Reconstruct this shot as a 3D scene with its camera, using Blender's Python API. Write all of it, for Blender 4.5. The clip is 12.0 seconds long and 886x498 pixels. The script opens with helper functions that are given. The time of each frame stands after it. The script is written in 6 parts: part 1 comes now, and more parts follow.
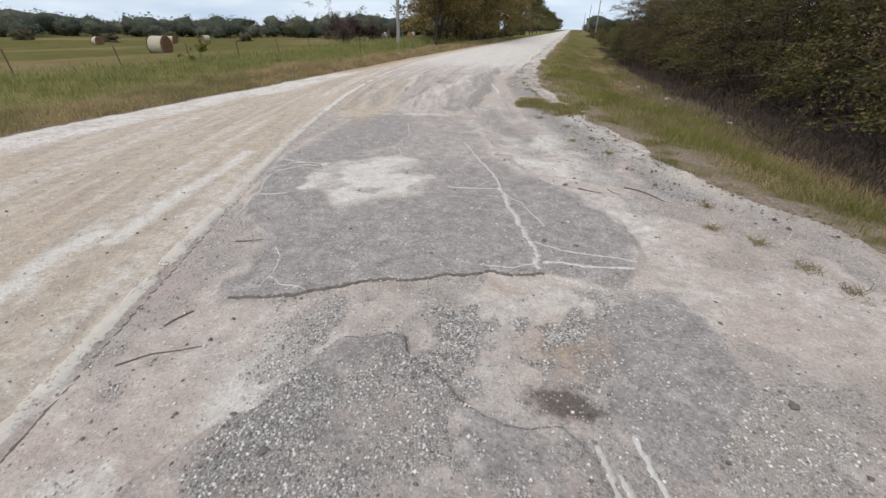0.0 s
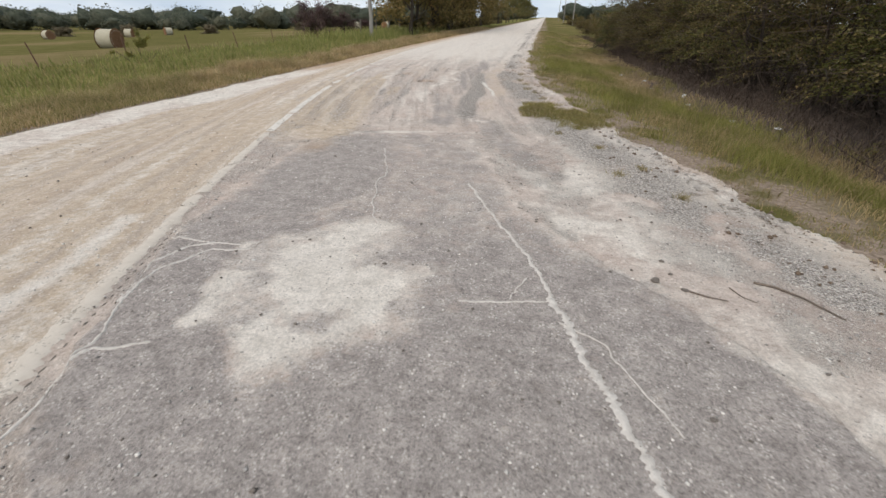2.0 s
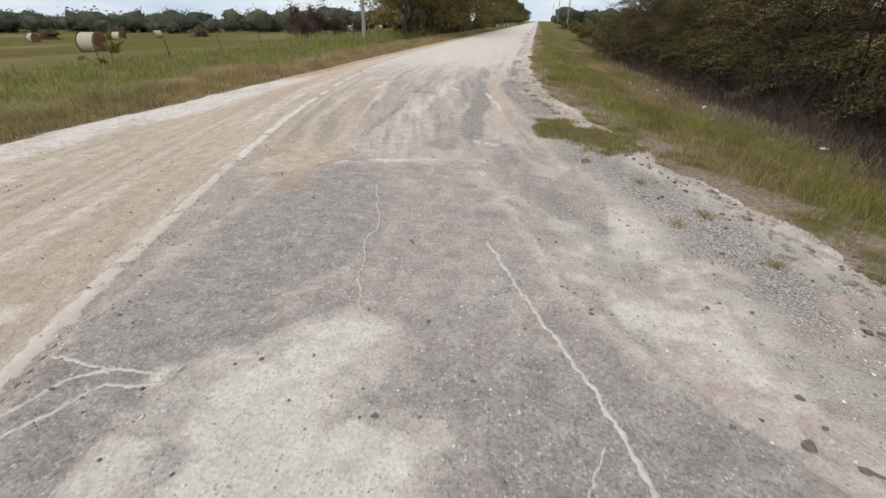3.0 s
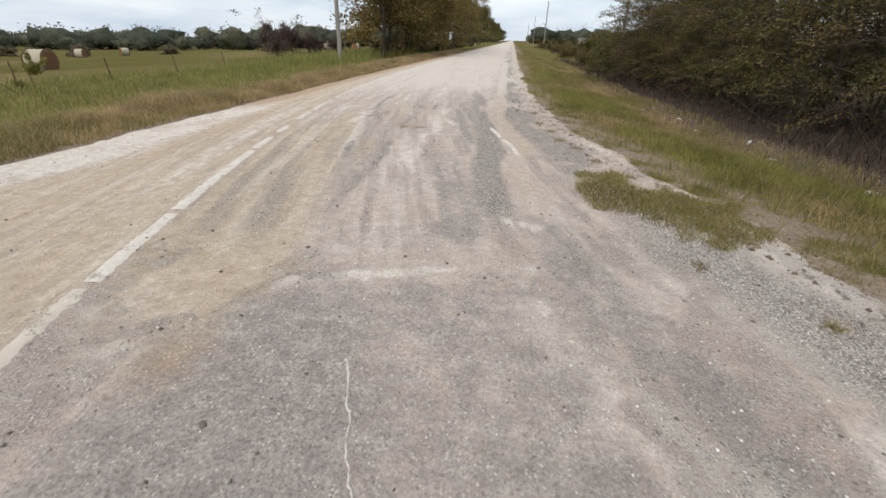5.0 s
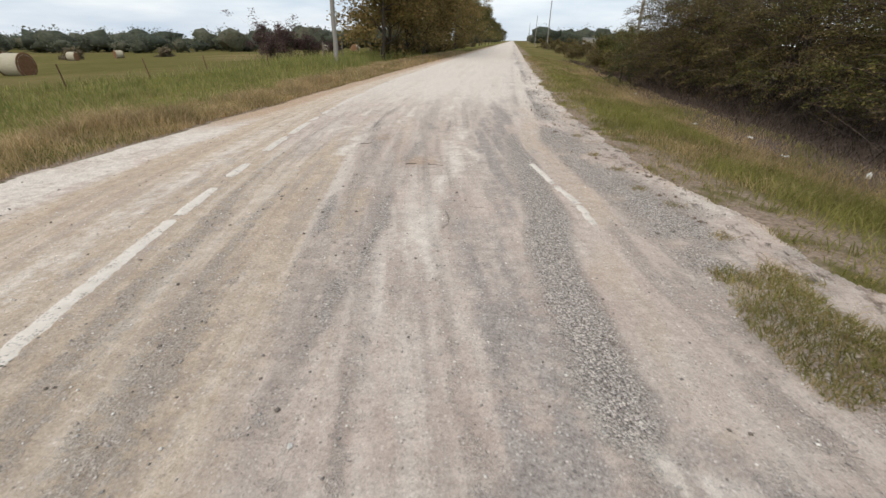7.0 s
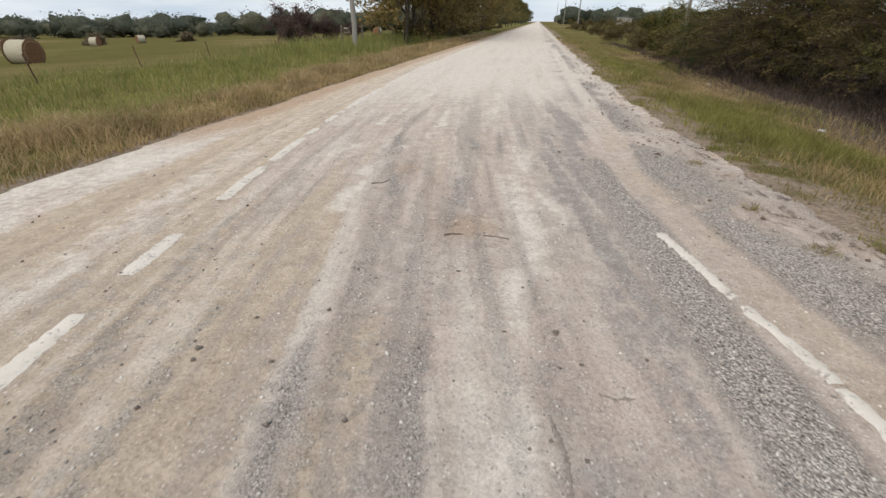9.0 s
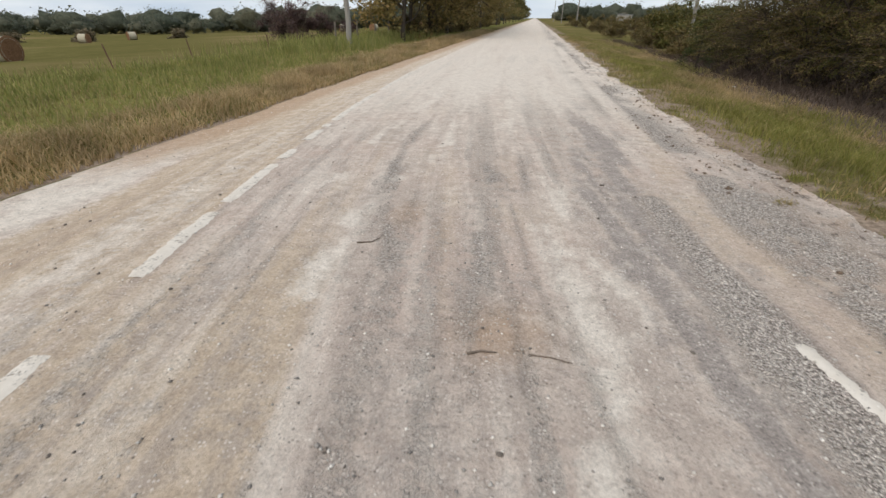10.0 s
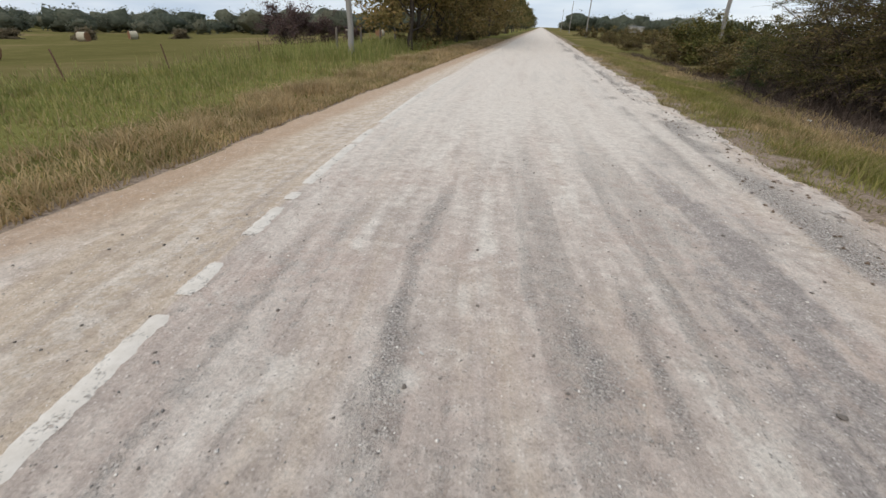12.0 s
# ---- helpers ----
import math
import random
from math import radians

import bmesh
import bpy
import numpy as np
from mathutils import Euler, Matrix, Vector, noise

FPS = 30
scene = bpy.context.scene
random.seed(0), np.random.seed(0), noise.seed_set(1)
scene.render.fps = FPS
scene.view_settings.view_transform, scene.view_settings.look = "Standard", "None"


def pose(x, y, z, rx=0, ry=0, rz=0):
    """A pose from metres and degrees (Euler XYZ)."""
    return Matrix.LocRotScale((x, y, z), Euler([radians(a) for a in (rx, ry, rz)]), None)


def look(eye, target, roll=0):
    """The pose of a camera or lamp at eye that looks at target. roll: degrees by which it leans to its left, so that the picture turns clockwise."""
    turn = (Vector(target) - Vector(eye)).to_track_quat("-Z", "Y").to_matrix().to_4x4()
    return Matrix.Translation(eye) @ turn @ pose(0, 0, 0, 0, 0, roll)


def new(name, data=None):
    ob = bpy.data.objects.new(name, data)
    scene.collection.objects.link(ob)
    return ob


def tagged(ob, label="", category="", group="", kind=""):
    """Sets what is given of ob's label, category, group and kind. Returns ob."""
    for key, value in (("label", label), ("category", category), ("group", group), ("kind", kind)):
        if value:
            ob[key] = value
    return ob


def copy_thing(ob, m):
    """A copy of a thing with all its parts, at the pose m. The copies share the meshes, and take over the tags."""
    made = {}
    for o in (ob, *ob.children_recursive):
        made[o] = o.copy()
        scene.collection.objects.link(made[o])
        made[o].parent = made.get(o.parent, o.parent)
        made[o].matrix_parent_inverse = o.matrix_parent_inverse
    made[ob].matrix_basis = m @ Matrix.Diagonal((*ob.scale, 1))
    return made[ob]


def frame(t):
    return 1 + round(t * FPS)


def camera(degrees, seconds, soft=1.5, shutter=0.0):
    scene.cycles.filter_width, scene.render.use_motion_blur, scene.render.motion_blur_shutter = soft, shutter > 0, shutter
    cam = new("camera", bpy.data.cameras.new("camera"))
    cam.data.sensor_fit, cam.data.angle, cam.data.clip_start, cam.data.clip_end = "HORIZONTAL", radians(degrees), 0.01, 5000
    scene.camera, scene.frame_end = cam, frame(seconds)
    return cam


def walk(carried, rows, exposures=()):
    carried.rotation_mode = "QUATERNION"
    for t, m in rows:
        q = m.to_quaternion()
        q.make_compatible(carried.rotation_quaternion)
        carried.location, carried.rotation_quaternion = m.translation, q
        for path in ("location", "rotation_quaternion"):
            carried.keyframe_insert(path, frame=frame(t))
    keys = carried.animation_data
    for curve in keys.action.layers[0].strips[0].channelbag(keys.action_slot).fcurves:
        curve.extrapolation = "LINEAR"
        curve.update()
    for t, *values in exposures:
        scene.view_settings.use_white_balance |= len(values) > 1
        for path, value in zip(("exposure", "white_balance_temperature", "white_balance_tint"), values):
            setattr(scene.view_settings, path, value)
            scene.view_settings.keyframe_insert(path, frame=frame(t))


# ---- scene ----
cam = camera(89.8, 12.0, shutter=0.15)
METRES, EYE, TILT, LEAN, TURN = 15.464, 1.55, 0.0, 0.0, 13.7
ROWS = [
    (0.0, 0.0, 0.0, 0.0, 0.82, -26.71, -1.62),
    (0.5, -0.0013, 0.0355, -0.0007, 0.08, -27.06, -1.71),
    (1.0, -0.0036, 0.073, -0.0002, -0.86, -27.49, -1.56),
    (1.5, -0.0097, 0.111, 0.0002, -1.65, -27.71, -1.25),
    (2.0, -0.0112, 0.1507, -0.0023, -2.12, -27.76, -1.07),
    (2.5, -0.0154, 0.1923, -0.0027, -2.44, -27.7, -1.04),
    (3.0, -0.0163, 0.2322, -0.0018, -2.89, -27.39, -1.21),
    (5.0, -0.0267, 0.396, -0.0047, -5.6, -25.35, -1.53),
    (5.5, -0.0282, 0.438, -0.0048, -6.13, -25.2, -1.43),
    (6.0, -0.0289, 0.4787, -0.0036, -6.35, -25.13, -1.34),
    (6.5, -0.0316, 0.5203, -0.0035, -6.3, -25.16, -1.32),
    (7.0, -0.0285, 0.5623, -0.0045, -5.59, -25.31, -1.22),
    (9.0, -0.0337, 0.7347, -0.0067, -2.87, -27.26, -0.71),
    (9.5, -0.0343, 0.7793, -0.0063, -3.17, -27.45, -0.6),
    (10.0, -0.0368, 0.8246, -0.0078, -3.24, -27.61, -0.76),
    (10.5, -0.0362, 0.8678, -0.008, -2.76, -27.72, -1.03),
    (11.0, -0.0386, 0.9124, -0.009, -2.1, -27.72, -1.43),
    (11.5, -0.0423, 0.9547, -0.0065, -1.95, -27.42, -1.79),
    (12.0, -0.044, 0.9965, -0.003, -2.49, -26.95, -2.07),
]
walk(cam, [(t, pose(0, 0, EYE, TILT, LEAN, TURN) @ pose(METRES * x, METRES * y, METRES * z, 90 + pitch, roll, yaw)) for t, x, y, z, yaw, pitch, roll in ROWS],
     [(0.0, 0.11, 6230, 10), (0.5, 0.09, 6400, 10), (3.0, 0.13, 6550, 10), (5.0, 0.15, 6650, 10), (9.5, 0.10, 6700, 10), (12.0, 0.03, 6450, 10)])

# ---- light: an overcast sky with a weak, broad sun ----
SUN_EL, SUN_AZ = 48.0, 205.0
world = bpy.data.worlds.new("overcast_sky")
scene.world = world
world.use_nodes = True
wt = world.node_tree
wt.nodes.clear()
w_out = wt.nodes.new("ShaderNodeOutputWorld")
w_bg = wt.nodes.new("ShaderNodeBackground")
w_sky = wt.nodes.new("ShaderNodeTexSky")
w_sky.sky_type, w_sky.sun_disc = "NISHITA", False
w_sky.sun_elevation, w_sky.sun_rotation = radians(SUN_EL), radians(SUN_AZ)
w_scale = wt.nodes.new("ShaderNodeMix")
w_scale.data_type, w_scale.blend_type = "RGBA", "MULTIPLY"
w_scale.inputs["Factor"].default_value = 1.0
w_scale.inputs["B"].default_value = (0.1, 0.1, 0.1, 1)
w_co = wt.nodes.new("ShaderNodeTexCoord")
w_map = wt.nodes.new("ShaderNodeMapping")
w_map.inputs["Scale"].default_value = (2.2, 2.2, 11.0)
w_noise = wt.nodes.new("ShaderNodeTexNoise")
w_noise.inputs["Scale"].default_value, w_noise.inputs["Detail"].default_value = 1.6, 6.0
w_ramp = wt.nodes.new("ShaderNodeValToRGB")
w_ramp.color_ramp.elements[0].position, w_ramp.color_ramp.elements[0].color = 0.40, (0.50, 0.60, 0.73, 1)
w_ramp.color_ramp.elements[1].position, w_ramp.color_ramp.elements[1].color = 0.70, (0.84, 0.885, 0.93, 1)
w_mix = wt.nodes.new("ShaderNodeMix")
w_mix.data_type = "RGBA"
w_mix.inputs["Factor"].default_value = 0.86
wt.links.new(w_sky.outputs[0], w_scale.inputs["A"])
wt.links.new(w_co.outputs["Generated"], w_map.inputs[0])
wt.links.new(w_map.outputs[0], w_noise.inputs["Vector"])
wt.links.new(w_noise.outputs[0], w_ramp.inputs[0])
wt.links.new(w_scale.outputs["Result"], w_mix.inputs["A"])
wt.links.new(w_ramp.outputs[0], w_mix.inputs["B"])
wt.links.new(w_mix.outputs["Result"], w_bg.inputs[0])
wt.links.new(w_bg.outputs[0], w_out.inputs[0])
w_bg.inputs[1].default_value = 1.12

sun = new("sun", bpy.data.lights.new("sun", "SUN"))
sun.data.energy, sun.data.angle, sun.data.color = 1.75, radians(25), (1.0, 0.93, 0.84)
_az = radians(SUN_AZ)
_d = Vector((math.sin(_az) * math.cos(radians(SUN_EL)), math.cos(_az) * math.cos(radians(SUN_EL)), math.sin(radians(SUN_EL))))
sun.matrix_world = look(_d * 60, (0, 0, 0))


# ---- small tools ----
def vnoise(x, y, seed):
    tab = np.random.RandomState(seed).rand(256, 256)
    x0, y0 = np.floor(x).astype(int), np.floor(y).astype(int)
    fx, fy = x - x0, y - y0
    fx, fy = fx * fx * (3 - 2 * fx), fy * fy * (3 - 2 * fy)
    a, b = tab[x0 & 255, y0 & 255], tab[(x0 + 1) & 255, y0 & 255]
    c, d = tab[x0 & 255, (y0 + 1) & 255], tab[(x0 + 1) & 255, (y0 + 1) & 255]
    return (a * (1 - fx) + b * fx) * (1 - fy) + (c * (1 - fx) + d * fx) * fy


def fbm(x, y, seed, octaves=4):
    s, amp, tot = 0, 1.0, 0
    for k in range(octaves):
        s = s + amp * vnoise(x * 2 ** k + 17.3 * k, y * 2 ** k + 5.1 * k, seed + k)
        tot += amp
        amp *= 0.55
    return s / tot


def step(a, b, x):
    t = np.clip((x - a) / (b - a), 0, 1)
    return t * t * (3 - 2 * t)


def inside(X, Y, poly):
    """Signed distance to a closed outline, positive inside."""
    p = np.array(poly, float)
    best, odd = np.full(X.shape, 1e9), np.zeros(X.shape, bool)
    for (ax, ay), (bx, by) in zip(p, np.roll(p, -1, 0)):
        dx, dy = bx - ax, by - ay
        t = np.clip(((X - ax) * dx + (Y - ay) * dy) / (dx * dx + dy * dy + 1e-12), 0, 1)
        best = np.minimum(best, (X - ax - t * dx) ** 2 + (Y - ay - t * dy) ** 2)
        if ay != by:
            odd ^= ((ay > Y) != (by > Y)) & (X < (bx - ax) * (Y - ay) / (by - ay) + ax)
    return np.where(odd, 1, -1) * np.sqrt(best)


def along(X, Y, line):
    """Distance to an open line."""
    best = np.full(X.shape, 1e9)
    for (ax, ay), (bx, by) in zip(line, line[1:]):
        dx, dy = bx - ax, by - ay
        t = np.clip(((X - ax) * dx + (Y - ay) * dy) / (dx * dx + dy * dy), 0, 1)
        best = np.minimum(best, (X - ax - t * dx) ** 2 + (Y - ay - t * dy) ** 2)
    return np.sqrt(best)


def mesh_np(name, V, faces, mat, smooth=False):
    """A mesh from arrays; faces is a list of arrays (n, k)."""
    me = bpy.data.meshes.new(name)
    V = np.asarray(V, np.float32)
    me.vertices.add(len(V))
    me.vertices.foreach_set("co", V.ravel())
    faces = [np.asarray(f, np.int32) for f in faces if len(f)]
    idx = np.concatenate([f.ravel() for f in faces])
    sizes = np.concatenate([np.full(len(f), f.shape[1], np.int32) for f in faces])
    me.loops.add(len(idx))
    me.loops.foreach_set("vertex_index", idx)
    me.polygons.add(len(sizes))
    me.polygons.foreach_set("loop_start", np.concatenate([[0], np.cumsum(sizes)[:-1]]).astype(np.int32))
    if smooth:
        me.polygons.foreach_set("use_smooth", np.ones(len(sizes), bool))
    me.update(calc_edges=True)
    me.validate()
    me.materials.append(mat)
    return me


def part(name, data, mat, parent, label=""):
    """Links a bmesh or a mesh as one object under a thing or a part."""
    if isinstance(data, bmesh.types.BMesh):
        me = bpy.data.meshes.new(name)
        data.to_mesh(me)
        data.free()
        me.materials.append(mat)
        data = me
    ob = new(name, data)
    ob.parent = parent
    return tagged(ob, label) if label else ob


def tube(points, radii, sides=6):
    P = np.array(points, float)
    T = np.gradient(P, axis=0)
    T /= np.linalg.norm(T, axis=1)[:, None] + 1e-9
    ref = np.where(np.abs(T[:, 2:3]) > 0.9, np.array([[1.0, 0, 0]]), np.array([[0, 0, 1.0]]))
    A = np.cross(T, ref)
    A /= np.linalg.norm(A, axis=1)[:, None] + 1e-9
    B = np.cross(T, A)
    a = np.linspace(0, 2 * np.pi, sides, endpoint=False)
    V = P[:, None] + np.array(radii)[:, None, None] * (np.cos(a)[None, :, None] * A[:, None] + np.sin(a)[None, :, None] * B[:, None])
    n = len(P)
    i, j = np.meshgrid(np.arange(n - 1), np.arange(sides), indexing="ij")
    j2 = (j + 1) % sides
    Fq = np.stack([i * sides + j, i * sides + j2, (i + 1) * sides + j2, (i + 1) * sides + j], -1).reshape(-1, 4)
    return V.reshape(-1, 3), Fq


def gather(pieces):
    Vs, Fs, n = [], [], 0
    for V, Fq in pieces:
        Vs.append(V), Fs.append(Fq + n)
        n += len(V)
    return np.concatenate(Vs), np.concatenate(Fs)


# ---- materials ----
def material(name, rough=0.9):
    m = bpy.data.materials.new(name)
    m.use_nodes = True
    b = m.node_tree.nodes["Principled BSDF"]
    b.inputs["Roughness"].default_value = rough
    b.inputs["Specular IOR Level"].default_value = 0.12 if rough < 0.95 else 0.0
    return m, m.node_tree, b


class Nodes:
    """Short spelling for node trees."""

    def __init__(self, tree):
        self.t = tree

    def put(self, socket, v):
        if isinstance(v, bpy.types.NodeSocket):
            self.t.links.new(v, socket)
        elif isinstance(v, tuple) and len(v) == 3 and socket.type == "RGBA":
            socket.default_value = (*v, 1)
        else:
            socket.default_value = v

    def mix(self, f, a, b, blend="MIX"):
        n = self.t.nodes.new("ShaderNodeMix")
        n.data_type, n.blend_type = "RGBA", blend
        self.put(n.inputs[0], f), self.put(n.inputs[6], a), self.put(n.inputs[7], b)
        return n.outputs[2]

    def math(self, op, a, b=0.0, clamp=False):
        n = self.t.nodes.new("ShaderNodeMath")
        n.operation, n.use_clamp = op, clamp
        self.put(n.inputs[0], a), self.put(n.inputs[1], b)
        return n.outputs[0]

    def pos(self):
        return self.t.nodes.new("ShaderNodeNewGeometry").outputs["Position"]

    def obj(self):
        return self.t.nodes.new("ShaderNodeTexCoord").outputs["Object"]

    def island(self):
        return self.t.nodes.new("ShaderNodeNewGeometry").outputs["Random Per Island"]

    def rand(self):
        return self.t.nodes.new("ShaderNodeObjectInfo").outputs["Random"]

    def scaled(self, vec, s):
        n = self.t.nodes.new("ShaderNodeMapping")
        self.put(n.inputs[0], vec)
        n.inputs["Scale"].default_value = s
        return n.outputs[0]

    def noise(self, vec, scale, detail=4.0, rough=0.55):
        n = self.t.nodes.new("ShaderNodeTexNoise")
        self.put(n.inputs["Vector"], vec)
        n.inputs["Scale"].default_value, n.inputs["Detail"].default_value, n.inputs["Roughness"].default_value = scale, detail, rough
        return n.outputs[0]

    def cells(self, vec, scale, out="Color"):
        n = self.t.nodes.new("ShaderNodeTexVoronoi")
        self.put(n.inputs["Vector"], vec)
        n.inputs["Scale"].default_value = scale
        return n.outputs[out]

    def ramp(self, f, *stops):
        n = self.t.nodes.new("ShaderNodeValToRGB")
        while len(n.color_ramp.elements) < len(stops):
            n.color_ramp.elements.new(0.5)
        for e, (p, c) in zip(n.color_ramp.elements, stops):
            e.position, e.color = p, (*c, 1)
        self.put(n.inputs[0], f)
        return n.outputs[0]

    def band(self, f, lo, hi):
        n = self.t.nodes.new("ShaderNodeMapRange")
        self.put(n.inputs[0], f)
        n.inputs[1].default_value, n.inputs[2].default_value = lo, hi
        return n.outputs[0]

    def attr(self, name):
        n = self.t.nodes.new("ShaderNodeAttribute")
        n.attribute_name = name
        s = self.t.nodes.new("ShaderNodeSeparateColor")
        self.t.links.new(n.outputs["Color"], s.inputs[0])
        return s.outputs

    def bump(self, bsdf, height, strength, dist):
        n = self.t.nodes.new("ShaderNodeBump")
        n.inputs["Strength"].default_value, n.inputs["Distance"].default_value = strength, dist
        self.put(n.inputs["Height"], height)
        self.t.links.new(n.outputs[0], bsdf.inputs["Normal"])


def road_material():
    m, t, b = material("worn_road_surface", 0.95)
    n = Nodes(t)
    p = n.pos()
    one, two, three = n.attr("cover"), n.attr("wear"), n.attr("lane")
    asph, dust, sand = one[0], one[1], one[2]
    grit, brown, bare = two[0], two[1], two[2]
    tracks = three[2]
    lane = t.nodes.new("ShaderNodeAttribute")
    lane.attribute_name = "lane"

    def mid_of(f, gain):
        return n.math("MULTIPLY", n.math("SUBTRACT", f, 0.5), gain * 2.3)

    def grey(f):
        c = t.nodes.new("ShaderNodeCombineColor")
        for q in range(3):
            t.links.new(f, c.inputs[q])
        return c.outputs[0]

    big, mid, fine = n.noise(p, 0.9, 6, 0.6), n.noise(p, 7, 6, 0.7), n.noise(p, 46, 5, 0.82)
    rag = n.noise(p, 3.2, 9, 0.72)
    rag2 = n.noise(p, 11.0, 8, 0.75)
    long1 = n.noise(n.scaled(lane.outputs["Color"], (1, 1, 0)), 18.0, 6, 0.6)
    long2 = n.noise(n.scaled(lane.outputs["Color"], (1, 1.6, 0)), 55.0, 5, 0.6)
    chip_v = t.nodes.new("ShaderNodeSeparateColor")
    t.links.new(n.cells(p, 95), chip_v.inputs[0])
    chip = chip_v.outputs[0]
    dome = n.cells(p, 95, "Distance")
    sm_v = t.nodes.new("ShaderNodeSeparateColor")
    t.links.new(n.cells(p, 125), sm_v.inputs[0])
    speckle = sm_v.outputs[0]
    # crushed limestone with pinkish earth in it
    lime = n.ramp(mid, (0.3, (0.40, 0.343, 0.30)), (0.5, (0.50, 0.434, 0.382)), (0.68, (0.61, 0.547, 0.485)))
    lime = n.mix(n.band(big, 0.42, 0.68), lime, n.mix(0.6, lime, (0.49, 0.385, 0.33)))
    chalk = n.ramp(mid, (0.3, (0.56, 0.515, 0.455)), (0.7, (0.70, 0.655, 0.59)))
    tan = n.ramp(mid, (0.3, (0.40, 0.322, 0.245)), (0.5, (0.485, 0.402, 0.312)), (0.7, (0.575, 0.488, 0.395)))
    tar = n.ramp(mid, (0.3, (0.262, 0.236, 0.218)), (0.5, (0.325, 0.294, 0.272)), (0.7, (0.425, 0.384, 0.352)))
    tar = n.mix(n.math("MULTIPLY", n.band(speckle, 0.70, 0.9), n.math("MULTIPLY", n.band(rag2, 0.42, 0.66), n.band(big, 0.3, 0.62))), tar, (0.50, 0.465, 0.425))
    tar = n.mix(n.math("MULTIPLY", n.band(speckle, 0.16, 0.02), 0.5), tar, (0.12, 0.112, 0.105))
    # tyre tracks of sand, dust and bared stone along the lane
    col = n.mix(n.band(n.math("ADD", sand, n.math("ADD", mid_of(rag, 0.35), n.math("MULTIPLY", tracks, mid_of(long1, 1.0)))), 0.2, 0.8), lime, tan)
    worn = n.math("MULTIPLY", tracks, n.band(n.math("ADD", long2, mid_of(rag2, 0.16)), 0.46, 0.62))
    col = n.mix(n.math("MULTIPLY", worn, 0.55), col, (0.36, 0.315, 0.28))
    pale = n.math("MULTIPLY", tracks, n.band(n.math("ADD", n.math("SUBTRACT", 1.0, n.math("MULTIPLY", n.math("ADD", long1, long2), 0.5)), mid_of(rag2, 0.12)), 0.50, 0.62))
    col = n.mix(n.math("MULTIPLY", pale, 0.62), col, chalk)
    col = n.mix(n.band(n.math("ADD", dust, n.math("ADD", mid_of(rag, 0.6), mid_of(rag2, 0.85))), 0.2, 0.85), col, chalk)
    edge = n.math("ADD", asph, n.math("MULTIPLY", n.math("ADD", mid_of(rag, 0.6), mid_of(rag2, 0.7)), n.math("SUBTRACT", 1.0, n.math("MULTIPLY", tracks, 0.3))))
    col = n.mix(n.math("MULTIPLY", n.band(edge, 0.28, 0.72), 0.95), col, tar)
    col = n.mix(n.math("MULTIPLY", n.band(n.math("ADD", brown, mid_of(rag2, 0.9)), 0.2, 1.0), 0.7), col, (0.39, 0.275, 0.185))
    # coarse loose chips
    gcol = n.ramp(chip, (0.0, (0.11, 0.10, 0.09)), (0.16, (0.38, 0.34, 0.31)), (0.5, (0.58, 0.525, 0.475)), (1.0, (0.92, 0.87, 0.80)))
    gm = n.math("MULTIPLY", n.band(n.math("ADD", grit, n.math("ADD", mid_of(rag2, 0.6), mid_of(fine, 0.35))), 0.25, 0.80), 0.85)
    # shade between the chips, put into the colour at the cell rims
    gap_shade = n.math("MULTIPLY", n.band(dome, 0.42, 0.64), 0.5)
    gcol = n.mix(gap_shade, gcol, (0.12, 0.105, 0.09))
    col = n.mix(gm, col, gcol)
    col = n.mix(n.math("MULTIPLY", n.band(n.math("ADD", bare, mid_of(rag2, 0.9)), 0.3, 0.8), 0.85), col, (0.10, 0.08, 0.065))
    col = n.mix(1.0, col, n.mix(n.math("ADD", 0.58, n.math("MULTIPLY", n.math("MAXIMUM", grit, asph), 0.42)), (1, 1, 1), grey(n.math("ADD", -0.15, n.math("MULTIPLY", fine, 2.3)))), "MULTIPLY")
    col = n.mix(n.math("SUBTRACT", 0.6, n.math("MULTIPLY", tracks, 0.35)), col, grey(n.math("ADD", 0.40, n.math("MULTIPLY", rag2, 1.2))), "MULTIPLY")
    lone_v = t.nodes.new("ShaderNodeSeparateColor")
    t.links.new(n.cells(p, 62), lone_v.inputs[0])
    body = n.band(n.cells(p, 62, "Distance"), 0.44, 0.32)
    gate = n.band(rag2, 0.40, 0.62)
    col = n.mix(n.math("MULTIPLY", n.math("MULTIPLY", n.band(lone_v.outputs[0], 0.72, 0.79), body), n.math("MULTIPLY", gate, 0.7)), col, (0.78, 0.735, 0.675))
    col = n.mix(n.math("MULTIPLY", n.math("MULTIPLY", n.band(lone_v.outputs[1], 0.81, 0.87), body), n.math("MULTIPLY", gate, 0.75)), col, (0.15, 0.13, 0.115))
    speck = n.band(n.noise(p, 46, 3, 0.6), 0.63, 0.69)
    col = n.mix(n.math("MULTIPLY", speck, 0.42), col, (0.15, 0.125, 0.105))
    col = n.mix(1.0, col, (1.045, 1.005, 0.975), "MULTIPLY")
    t.links.new(col, b.inputs["Base Color"])
    stones = n.math("MULTIPLY", n.math("ADD", chip, n.math("SUBTRACT", 0.8, n.math("MULTIPLY", dome, 1.6))), gm)
    hgt = n.math("ADD", n.math("MULTIPLY", fine, 0.5), n.math("MULTIPLY", stones, 0.9))
    n.bump(b, n.math("ADD", hgt, n.math("MULTIPLY", rag2, 1.1)), 0.95, 0.014)
    return m


